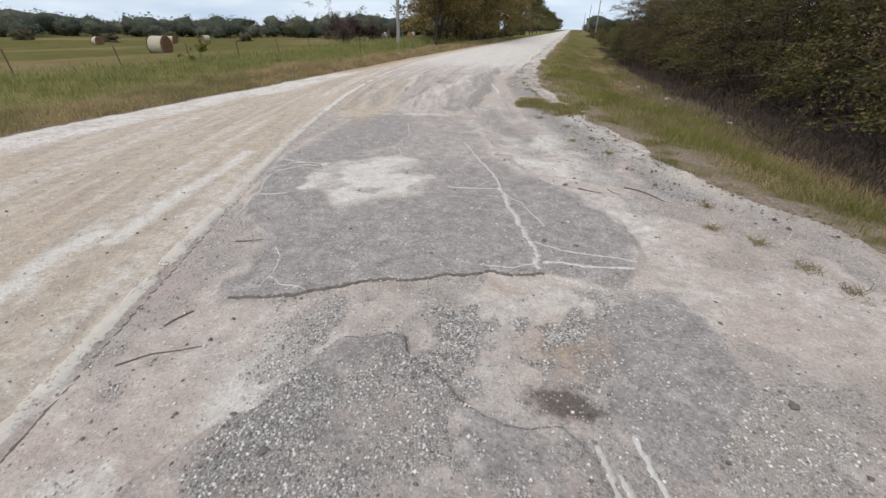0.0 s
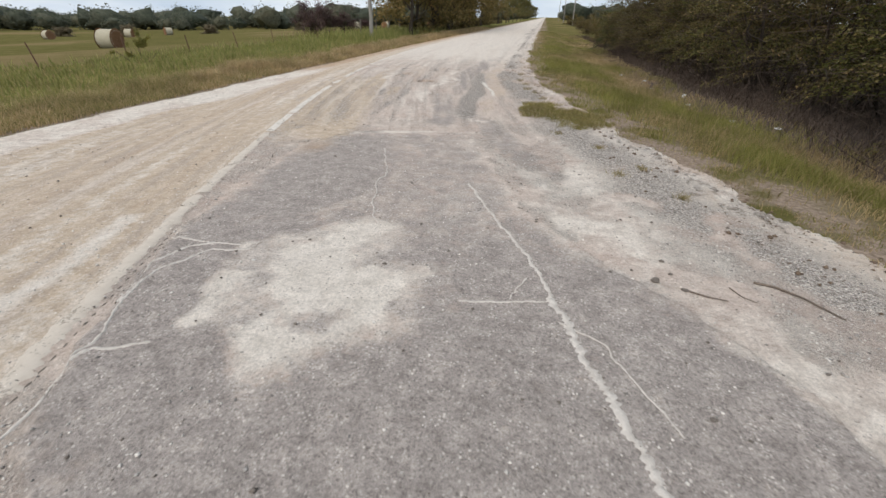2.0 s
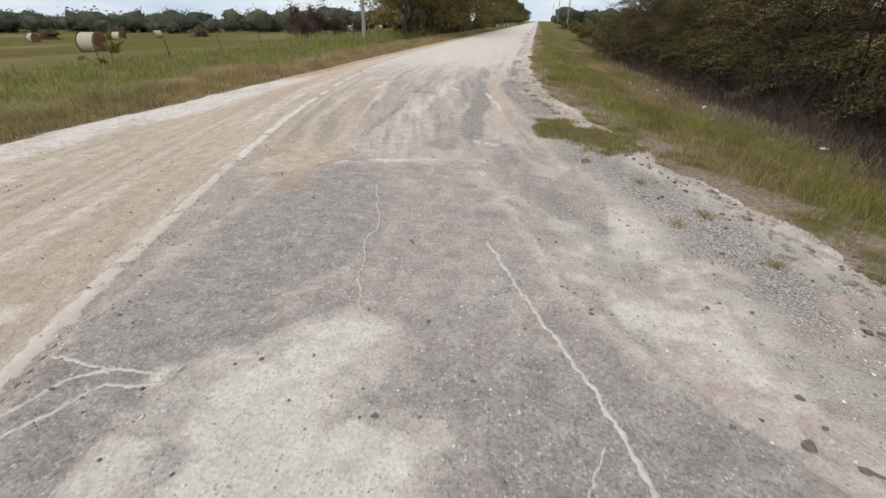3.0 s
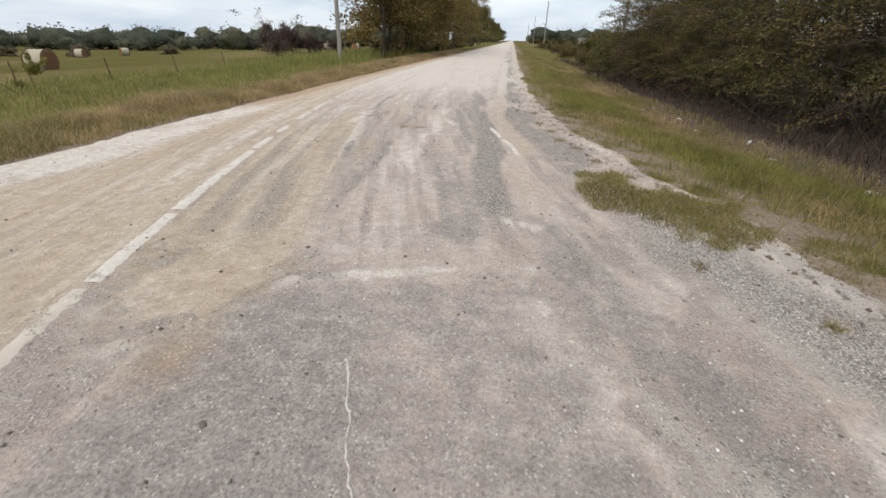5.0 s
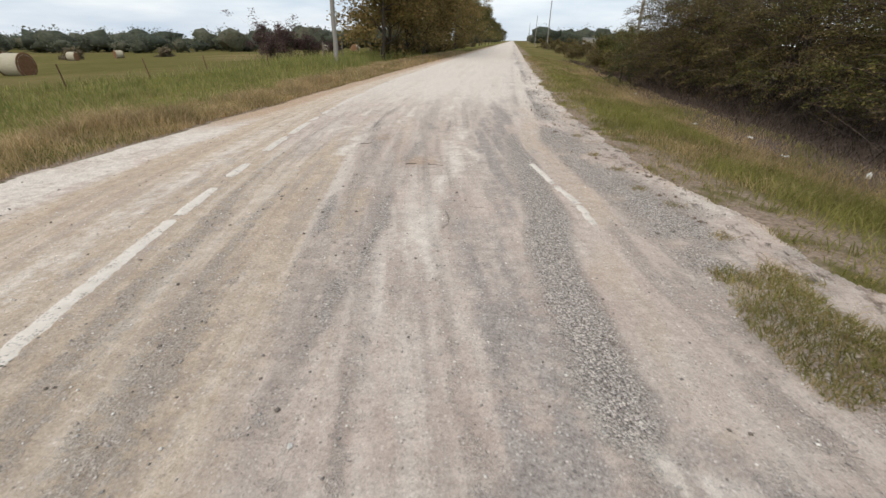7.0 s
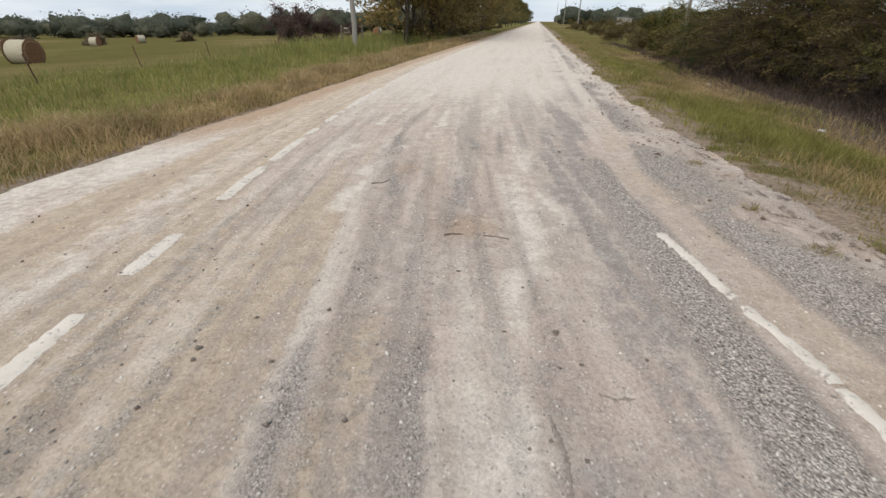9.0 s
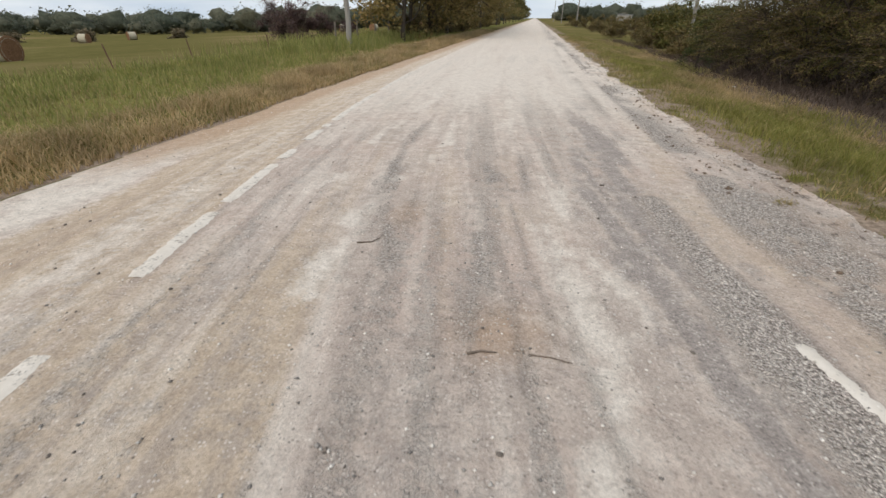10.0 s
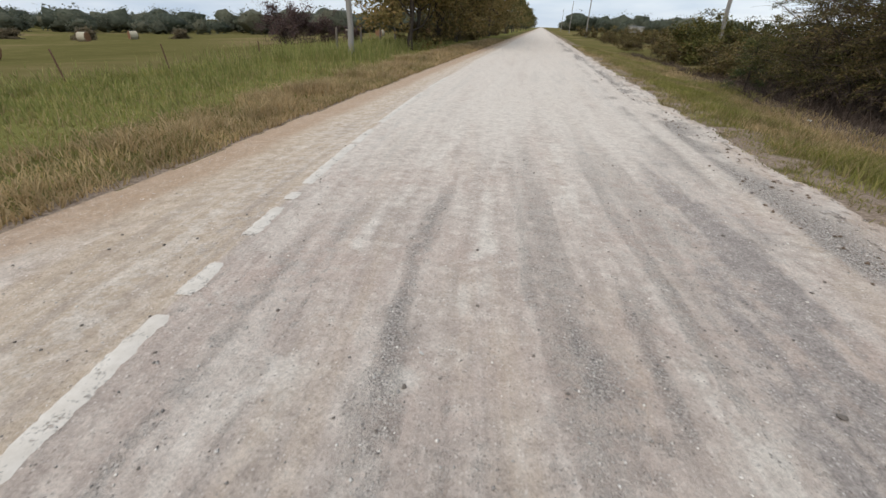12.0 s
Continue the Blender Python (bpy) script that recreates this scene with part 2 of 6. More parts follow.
def ground_material():
    m, t, b = material("pasture_ground", 1.0)
    n = Nodes(t)
    p = n.pos()
    big, mid, fine = n.noise(p, 0.035, 5), n.noise(p, 0.6, 5, 0.6), n.noise(p, 18, 4, 0.7)
    grass = n.ramp(mid, (0.35, (0.125, 0.113, 0.037)), (0.5, (0.165, 0.142, 0.052)), (0.65, (0.25, 0.195, 0.09)))
    far = n.ramp(big, (0.38, (0.10, 0.092, 0.032)), (0.5, (0.125, 0.112, 0.041)), (0.60, (0.22, 0.16, 0.085)))
    col = n.mix(0.7, grass, far)
    k = n.attr("kind")
    soil = n.ramp(fine, (0.3, (0.20, 0.15, 0.11)), (0.7, (0.36, 0.28, 0.215)))
    col = n.mix(k[0], col, soil)
    litter = n.ramp(fine, (0.3, (0.085, 0.066, 0.054)), (0.7, (0.20, 0.155, 0.125)))
    col = n.mix(k[1], col, litter)
    lush = n.ramp(fine, (0.3, (0.15, 0.155, 0.045)), (0.7, (0.235, 0.22, 0.075)))
    col = n.mix(n.math("MULTIPLY", k[2], 0.8), col, lush)
    g1 = n.math("ADD", 0.6, n.math("MULTIPLY", fine, 0.8))
    gr = n.t.nodes.new("ShaderNodeCombineColor")
    for q in range(3):
        t.links.new(g1, gr.inputs[q])
    t.links.new(n.mix(1.0, col, gr.outputs[0], "MULTIPLY"), b.inputs["Base Color"])
    n.bump(b, fine, 0.7, 0.05)
    return m


def leaf_material(name, *stops, glow=0.3):
    m, t, b = material(name, 0.6)
    n = Nodes(t)
    col = n.ramp(n.island(), *stops)
    shade = n.math("ADD", 0.30, n.math("MULTIPLY", n.noise(n.pos(), 1.1, 4), 1.4))
    gr = n.t.nodes.new("ShaderNodeCombineColor")
    for q in range(3):
        t.links.new(shade, gr.inputs[q])
    col = n.mix(1.0, col, gr.outputs[0], "MULTIPLY")
    t.links.new(col, b.inputs["Base Color"])
    tr = t.nodes.new("ShaderNodeBsdfTranslucent")
    t.links.new(col, tr.inputs[0])
    mx = t.nodes.new("ShaderNodeMixShader")
    mx.inputs[0].default_value = glow
    t.links.new(b.outputs[0], mx.inputs[1]), t.links.new(tr.outputs[0], mx.inputs[2])
    t.links.new(mx.outputs[0], t.nodes["Material Output"].inputs[0])
    return m


def plain(name, lo, hi, scale=12.0, rough=0.85, bump=0.3, metal=0.0, stretch=(1, 1, 1), islands=False):
    m, t, b = material(name, rough)
    n = Nodes(t)
    f = n.noise(n.scaled(n.obj(), stretch), scale, 5, 0.65)
    if islands:
        f = n.math("ADD", n.math("MULTIPLY", f, 0.4), n.math("MULTIPLY", n.island(), 0.6))
    t.links.new(n.ramp(f, (0.25, lo), (0.75, hi)), b.inputs["Base Color"])
    b.inputs["Metallic"].default_value = metal
    if bump:
        n.bump(b, f, bump, 0.02)
    return m


ROAD = road_material()
GROUND = ground_material()


def worn_paint(name, dull, clean):
    m, t, b = material(name, 0.8)
    n = Nodes(t)
    f = n.noise(n.pos(), 9, 6, 0.7)
    t.links.new(n.ramp(f, (0.3, dull), (0.7, clean)), b.inputs["Base Color"])
    clear = t.nodes.new("ShaderNodeBsdfTransparent")
    mx = t.nodes.new("ShaderNodeMixShader")
    t.links.new(n.band(n.math("ADD", n.noise(n.pos(), 5, 8, 0.75), n.math("MULTIPLY", n.math("SUBTRACT", n.noise(n.pos(), 60, 3), 0.5), 0.5)), 0.27, 0.45), mx.inputs[0])
    t.links.new(clear.outputs[0], mx.inputs[1]), t.links.new(b.outputs[0], mx.inputs[2])
    t.links.new(mx.outputs[0], t.nodes["Material Output"].inputs[0])
    return m


PAINT = worn_paint("worn_white_road_paint", (0.57, 0.51, 0.435), (0.70, 0.64, 0.565))
DUSTYPAINT = worn_paint("dusty_road_paint", (0.50, 0.43, 0.355), (0.62, 0.545, 0.46))
FILL = plain("pale_grit_crack_filling", (0.42, 0.375, 0.33), (0.68, 0.62, 0.555), 25, 0.95, 0.5)
GAP = plain("dark_open_crack", (0.09, 0.077, 0.066), (0.22, 0.19, 0.16), 25, 1.0, 0.3)
RUTSHADE = plain("painted_rut_edge_shade", (0.20, 0.165, 0.14), (0.36, 0.31, 0.27), 40, 1.0, 0.5)
GRAVEL = plain("loose_limestone_gravel", (0.21, 0.19, 0.172), (0.80, 0.74, 0.67), 6, 0.9, 0.2, islands=True)
CLOD = plain("brown_earth_clod", (0.11, 0.078, 0.055), (0.26, 0.19, 0.14), 30, 1.0, 0.4)
DARKSTONE = plain("dark_stone", (0.115, 0.097, 0.084), (0.26, 0.22, 0.185), 30, 0.9, 0.4)
PALESTONE = plain("pale_stone", (0.45, 0.42, 0.38), (0.70, 0.67, 0.62), 30, 0.9, 0.4)
TWIG = plain("dead_twig", (0.10, 0.08, 0.066), (0.24, 0.19, 0.15), 20, 0.9, 0.4)
BARK = plain("bark", (0.04, 0.032, 0.026), (0.10, 0.082, 0.065), 9, 0.95, 0.8, stretch=(1, 1, 0.25))
GREYTWIG = plain("bare_grey_brush", (0.045, 0.034, 0.028), (0.15, 0.112, 0.088), 3, 0.95, 0.2, islands=True)
POLEWOOD = plain("weathered_pole_wood", (0.19, 0.175, 0.155), (0.36, 0.335, 0.30), 7, 0.9, 0.4, stretch=(1, 1, 0.06))
RUST = plain("rusty_steel", (0.10, 0.062, 0.048), (0.22, 0.125, 0.085), 25, 0.75, 0.3, 0.3)
POSTWOOD = plain("weathered_post_wood", (0.10, 0.085, 0.07), (0.22, 0.19, 0.155), 12, 0.9, 0.5, stretch=(1, 1, 0.1))
WRAP = plain("net_wrapped_hay", (0.34, 0.30, 0.21), (0.52, 0.47, 0.36), 8, 0.85, 0.5, stretch=(0.3, 4, 4))
HAYEND = plain("weathered_hay_end", (0.13, 0.065, 0.035), (0.30, 0.175, 0.10), 12, 0.95, 0.9)
SHEDWALL = plain("pale_sheet_metal", (0.34, 0.32, 0.285), (0.46, 0.435, 0.39), 4, 0.6, 0.1)
SHEDROOF = plain("grey_sheet_roof", (0.30, 0.30, 0.30), (0.42, 0.42, 0.42), 4, 0.6, 0.1)
LITTER = plain("dirty_white_plastic", (0.55, 0.55, 0.53), (0.80, 0.80, 0.78), 15, 0.5, 0.1)
GOLD = leaf_material("dry_golden_grass", (0.0, (0.32, 0.235, 0.11)), (0.5, (0.48, 0.35, 0.185)), (1.0, (0.60, 0.445, 0.26)), glow=0.5)
OLIVE = leaf_material("mixed_verge_grass", (0.0, (0.21, 0.185, 0.07)), (0.45, (0.31, 0.255, 0.11)), (0.75, (0.40, 0.305, 0.15)), (1.0, (0.50, 0.375, 0.21)), glow=0.5)
GREEN = leaf_material("green_grass", (0.0, (0.19, 0.19, 0.048)), (0.6, (0.285, 0.268, 0.078)), (1.0, (0.385, 0.32, 0.125)), glow=0.5)
WEED = leaf_material("tall_green_weeds", (0.0, (0.175, 0.19, 0.055)), (0.6, (0.285, 0.285, 0.09)), (1.0, (0.40, 0.345, 0.145)), glow=0.5)
BUSHLEAF = leaf_material("dark_green_bush_leaf", (0.0, (0.052, 0.056, 0.016)), (0.45, (0.10, 0.098, 0.028)), (0.8, (0.158, 0.138, 0.044)), (1.0, (0.22, 0.158, 0.062)), glow=0.22)
DULLLEAF = leaf_material("dull_brown_green_leaf", (0.0, (0.078, 0.069, 0.024)), (0.5, (0.148, 0.12, 0.044)), (0.85, (0.20, 0.148, 0.066)), (1.0, (0.26, 0.168, 0.078)), glow=0.24)
TREELEAF = leaf_material("autumn_tree_leaf", (0.0, (0.14, 0.115, 0.042)), (0.5, (0.24, 0.185, 0.07)), (0.85, (0.32, 0.225, 0.09)), (1.0, (0.40, 0.26, 0.11)), glow=0.5)
CEDARLEAF = leaf_material("cedar_leaf", (0.0, (0.035, 0.048, 0.014)), (0.6, (0.065, 0.085, 0.025)), (1.0, (0.10, 0.115, 0.04)), glow=0.15)
OLIVELEAF = leaf_material("olive_tree_leaf", (0.0, (0.085, 0.085, 0.03)), (0.5, (0.15, 0.14, 0.05)), (0.85, (0.21, 0.175, 0.07)), (1.0, (0.29, 0.21, 0.09)), glow=0.5)
# far woods: distance haze is mixed into this paler grey-green leaf colour
HAZEDLEAF = leaf_material("hazed_far_woodland_leaf", (0.0, (0.10, 0.115, 0.082)), (0.6, (0.14, 0.15, 0.105)), (1.0, (0.19, 0.185, 0.125)), glow=0.5)
REDLEAF = leaf_material("purple_brown_leaf", (0.0, (0.075, 0.048, 0.046)), (0.6, (0.125, 0.082, 0.075)), (1.0, (0.18, 0.125, 0.10)), glow=0.3)
FADEBRUSH = leaf_material("faded_field_brush", (0.0, (0.13, 0.11, 0.065)), (0.6, (0.19, 0.155, 0.095)), (1.0, (0.25, 0.19, 0.12)), glow=0.3)


# ---- the lie of the land ----
def centre(y):
    """Where the centre line runs: a bend that straightens out."""
    q = np.clip(y, -2.0, 27.0)
    x = ((((-6.489e-06 * q + 3.113e-04) * q + 3.0145e-03) * q - 0.37535) * q - 1.7344)
    return x - 0.39 * np.minimum(y + 2.0, 0) - 0.012 * np.clip(y - 27, 0, 12)


def left_edge(y):
    return -8.42 + 0.95 * np.exp(-np.maximum(y, -4) / 5.0) + 0.10 * (fbm(y * 1.3, y * 0 + 3.0, 11, 3) - 0.5) * 2


RIGHT_Y = (-30, 0, 3.9, 5.3, 6.5, 8.6, 10, 11, 12.8, 16, 20, 25, 60)
RIGHT_X = (10, 4.5, 2.7, 2.0, 1.5, 0.75, 0.4, 0.1, -0.3, -0.95, -1.05, -1.25, -1.3)


def right_edge(y):
    return np.interp(y, RIGHT_Y, RIGHT_X) + 0.26 * (fbm(y * 1.1, y * 0 + 8.0, 21, 4) - 0.5) * 2


SLAB = [(-1.83, 1.91), (-1.47, 2.04), (-1.36, 2.18), (-1.02, 2.38), (-0.64, 2.55), (-0.31, 2.72), (0.03, 2.79), (0.53, 2.82),
        (0.70, 3.1), (0.76, 3.5), (0.66, 4.04), (0.3, 4.6), (-0.15, 5.1), (-0.7, 5.9), (-1.5, 8.3), (-2.3, 8.42), (-3.2, 8.3),
        (-3.62, 7.4), (-3.5, 5.9), (-3.2, 4.6), (-2.85, 3.6), (-2.5, 3.0), (-2.1, 2.75), (-1.85, 2.3), (-1.98, 2.05)]
DARKEND = [(-3.35, 6.3), (-3.35, 7.2), (-3.2, 7.8), (-2.94, 8.14), (-2.6, 7.7), (-2.4, 7.1), (-2.2, 6.3), (-2.5, 5.4), (-3.1, 5.2)]
SIDESLAB = [(0.33, 2.32), (0.59, 2.62), (0.88, 2.75), (1.03, 2.53), (1.11, 2.02), (1.08, 1.86), (0.85, 1.5), (0.67, 1.3), (0.42, 1.5), (0.32, 1.91)]
FRONTSLAB = [(-0.97, 1.77), (-0.75, 1.88), (-0.66, 1.86), (-0.61, 1.75), (-0.25, 1.51), (-0.05, 1.4), (0.21, 1.45), (0.34, 1.3), (0.42, 0.9),
             (0.5, 0.2), (-1.3, 0.2), (-1.35, 0.8), (-1.1, 1.3)]
CHALK = [(-2.5, 3.75), (-2.75, 4.79), (-2.5, 5.0), (-2.01, 5.5), (-1.68, 5.4), (-1.5, 4.8), (-1.2, 4.65), (-1.2, 4.3),
         (-1.4, 4.0), (-1.7, 3.75), (-1.92, 3.5), (-2.15, 3.75)]
ISLAND = [(-0.82, 11.3), (-0.5, 11.4), (-0.2, 10.9), (0.35, 10.6), (0.6, 9.8), (0.3, 9.45), (-0.1, 9.45), (-0.45, 9.65), (-0.86, 10.2), (-0.98, 10.65)]


def warp(X, Y, size, scale, seed):
    return X + size * 2 * (fbm(X * scale, Y * scale, seed) - 0.5), Y + size * 2 * (fbm(X * scale, Y * scale, seed + 50) - 0.5)


def slab_depth(X, Y):
    Xw, Yw = warp(X, Y, 0.05, 5, 31)
    return inside(Xw, Yw, SLAB), inside(Xw, Yw, SIDESLAB), inside(Xw, Yw, FRONTSLAB)


def height(X, Y, fine=True):
    """Ground level at any place."""
    X, Y = np.asarray(X, float), np.asarray(Y, float)
    xc, xl, xr = centre(Y), left_edge(Y), right_edge(Y)
    z = -0.085 * np.clip(xc - X, 0, 2.0) * step(3, 12, Y) - 0.035 * np.clip(xc - X, 0, 4.0) * (1 - step(3, 12, Y))
    d = np.maximum(xl - X, 0)
    verge = -0.06 * step(0.2, 4.5, d)
    z = z + verge - 1.5 * step(9, 34, d) - 2.2 * step(28, 90, d) - 1.8 * step(80, 220, d) - 0.016 * np.clip(d - 230, 0, 3000)
    e = np.maximum(X - xr, 0)
    z = z - 0.36 * step(0.2, 3.6, e) + 0.25 * step(5, 14, e)
    off = np.maximum(d, e)
    z = z + step(0.1, 1.0, off) * 0.09 * (fbm(X * 0.9, Y * 0.9, 41) - 0.5) + step(20, 120, off) * 1.2 * (fbm(X * 0.02, Y * 0.02, 43) - 0.5)
    if fine:
        on = 1 - step(0.0, 0.4, off)
        near = (Y > -1) & (Y < 30) & (X > -10) & (X < 5)
        u = X - xc
        rut = 0.022 * (fbm(u * 2.2, Y * 0.12, 45) - 0.5) * step(7, 10, Y) + 0.012 * (fbm(X * 3, Y * 3, 47) - 0.5)
        z = z + on * rut
        if near.any():
            xs, ys = X[near], Y[near]
            a, b2, c2 = slab_depth(xs, ys)
            up = 0.030 * step(-0.012, 0.014, a) * (1 - step(3.5, 6.5, ys)) + 0.008 * step(-0.03, 0.03, b2) + 0.026 * step(-0.012, 0.014, c2)
            groove = -0.018 * np.exp(-((xs - centre(ys) - 0.085) / 0.02) ** 2) * (1 - step(5, 7, ys))
            zz = z.copy()
            zz[near] += on[near] * (up + groove)
            z = zz
        isl = inside(X, Y, ISLAND)
        z = z + 0.04 * step(-0.05, 0.3, isl)
    return z


def axis(*runs):
    """Grid lines: runs of (from, to, spacing at start, spacing at end)."""
    out = []
    for a, b, s0, s1 in runs:
        x = a
        while x < b - 1e-6:
            out.append(x)
            x += s0 + (s1 - s0) * (x - a) / (b - a)
    out.append(runs[-1][1])
    return np.array(out)


def build_land():
    neg = -axis((9.0, 16.0, 0.08, 0.5), (16.0, 120, 0.5, 9), (120, 2600, 9, 420))[::-1]
    gx = np.concatenate([neg[:-1], axis((-9.0, -3.6, 0.05, 0.04), (-3.6, -2.0, 0.03, 0.03), (-2.0, 0.6, 0.015, 0.015), (0.6, 1.4, 0.03, 0.03), (1.4, 4, 0.04, 0.08), (4, 20, 0.1, 0.8), (20, 2600, 1, 420))])
    gy = np.concatenate([-axis((0.0, 12, 0.1, 1.2), (12, 400, 1.5, 90))[::-1][:-1],
                         axis((0.0, 0.5, 0.05, 0.022), (0.5, 1.3, 0.024, 0.024), (1.3, 3.0, 0.015, 0.015), (3.0, 9, 0.03, 0.03), (9, 19, 0.05, 0.05), (19, 32, 0.05, 0.3), (32, 120, 0.35, 3), (120, 3600, 4, 380))])
    X, Y = np.meshgrid(gx, gy, indexing="xy")
    X, Y = X.ravel(), Y.ravel()
    Z = height(X, Y)
    V = np.stack([X, Y, Z], 1)
    nx, ny = len(gx), len(gy)
    i, j = np.meshgrid(np.arange(nx - 1), np.arange(ny - 1), indexing="xy")
    Fq = np.stack([j * nx + i, j * nx + i + 1, (j + 1) * nx + i + 1, (j + 1) * nx + i], -1).reshape(-1, 4)
    cx, cy = X[Fq].mean(1), Y[Fq].mean(1)
    on_road = (cx > left_edge(cy)) & (cx < right_edge(cy)) & (inside(cx, cy, ISLAND) < 0.24 + 0.9 * (fbm(cx * 3, cy * 3, 61) - 0.5))
    for name, faces, mat in (("road", Fq[on_road], ROAD), ("ground", Fq[~on_road], GROUND)):
        used = np.unique(faces)
        where = np.full(len(V), -1, np.int32)
        where[used] = np.arange(len(used))
        me = mesh_np(name, V[used], [where[faces]], mat, True)
        x, y = X[used], Y[used]
        if name == "road":
            cover, wear, lane = road_masks(x, y)
            layers = (("cover", np.clip(cover, 0, 1.4)), ("wear", np.clip(wear, 0, 1)), ("lane", lane))
        else:
            layers = (("kind", ground_masks(x, y)),)
        for lname, val in layers:
            a = me.attributes.new(lname, "FLOAT_COLOR", "POINT")
            a.data.foreach_set("color", np.concatenate([val, np.ones((len(x), 1))], 1).astype(np.float32).ravel())
        ob = new(name, me)
        if name == "road":
            tagged(ob, "worn country road of pale gravel, sand and broken grey asphalt", "road", kind="structure")
        else:
            tagged(ob, "grassy verges and open pasture sloping down from the road", "ground", kind="structure")


def trail(x, y, line, width, power=2, wobble=0.05):
    """1 on a line, fading out past its width, with a wandering edge."""
    xw, yw = warp(x, y, wobble, 1.7, 35)
    return np.exp(-(along(xw, yw, line) / width) ** power)


# tyre tracks, drifts and strips of the worn lane
SMOOTH_GREY = [(-2.2, 9.3), (-2.29, 10.15), (-2.42, 10.9), (-2.7, 11.9), (-2.52, 12.4), (-2.5, 12.9), (-2.54, 13.85), (-2.7, 14.9), (-2.82, 15.8), (-2.72, 16.7), (-2.6, 18.5), (-2.75, 24), (-2.9, 40)]
CHIP_STRIP = [(-1.95, 9.9), (-1.97, 10.6), (-2.06, 11.8), (-2.0, 12.3), (-2.07, 12.6), (-2.18, 13.2), (-2.25, 14.4), (-2.38, 15.2), (-2.42, 16.2)]
PINK_STRIP = [(-1.5, 9.9), (-1.6, 10.7), (-1.72, 11.6), (-1.58, 12.9), (-1.71, 13.5), (-1.87, 14.7), (-2.04, 15.3), (-2.1, 16.2), (-2.0, 18), (-2.1, 24), (-2.2, 40)]
SHOULDER_GREY = [(-2.38, 10.57), (-1.5, 9.5), (-1.12, 8.4), (-0.8, 7.5), (-0.5, 6.9)]
DRIFTS = [([(-1.62, 8.5), (-1.51, 8.08), (-1.23, 7.73), (-1.05, 7.3), (-0.8, 7.05), (-0.45, 6.6)], 0.14), ([(-2.5, 11.0), (-2.12, 10.22), (-1.87, 9.95), (-1.62, 9.6)], 0.13),
          ([(-2.1, 9.95), (-1.6, 9.56)], 0.08), ([(-3.24, 11.3), (-3.13, 12.2)], 0.13), ([(-2.78, 10.8), (-3.0, 11.6)], 0.14),
          ([(-3.1, 12.1), (-3.26, 13.2), (-3.02, 14.0), (-3.3, 14.8), (-3.35, 15.4)], 0.10), ([(-2.86, 14.2), (-3.06, 15.0), (-3.21, 16.0), (-3.33, 16.8), (-3.44, 17.8), (-3.85, 19.0), (-3.95, 24), (-4.0, 40)], 0.14),
          ([(-4.77, 14.2), (-4.83, 15.4), (-4.8, 16.3)], 0.12), ([(-5.29, 15.9), (-5.36, 16.7), (-5.48, 17.8), (-5.35, 21.9), (-5.5, 40)], 0.12), ([(-4.5, 17), (-4.65, 20), (-4.7, 40)], 0.1)]
DARK_TRACKS = [([(-3.5, 9.6), (-3.47, 11.8), (-3.65, 12.2), (-3.7, 12.9), (-3.77, 14.8), (-3.85, 16.7), (-4.1, 17.2), (-4.23, 20), (-4.3, 40)], 0.13),
               ([(-4.0, 11.6), (-4.15, 12.5), (-4.13, 13.3), (-4.3, 14.4), (-4.85, 16.2), (-5.04, 17.3), (-5.05, 22)], 0.12), ([(-3.55, 16.2), (-3.5, 17.0), (-3.6, 19.0)], 0.1)]


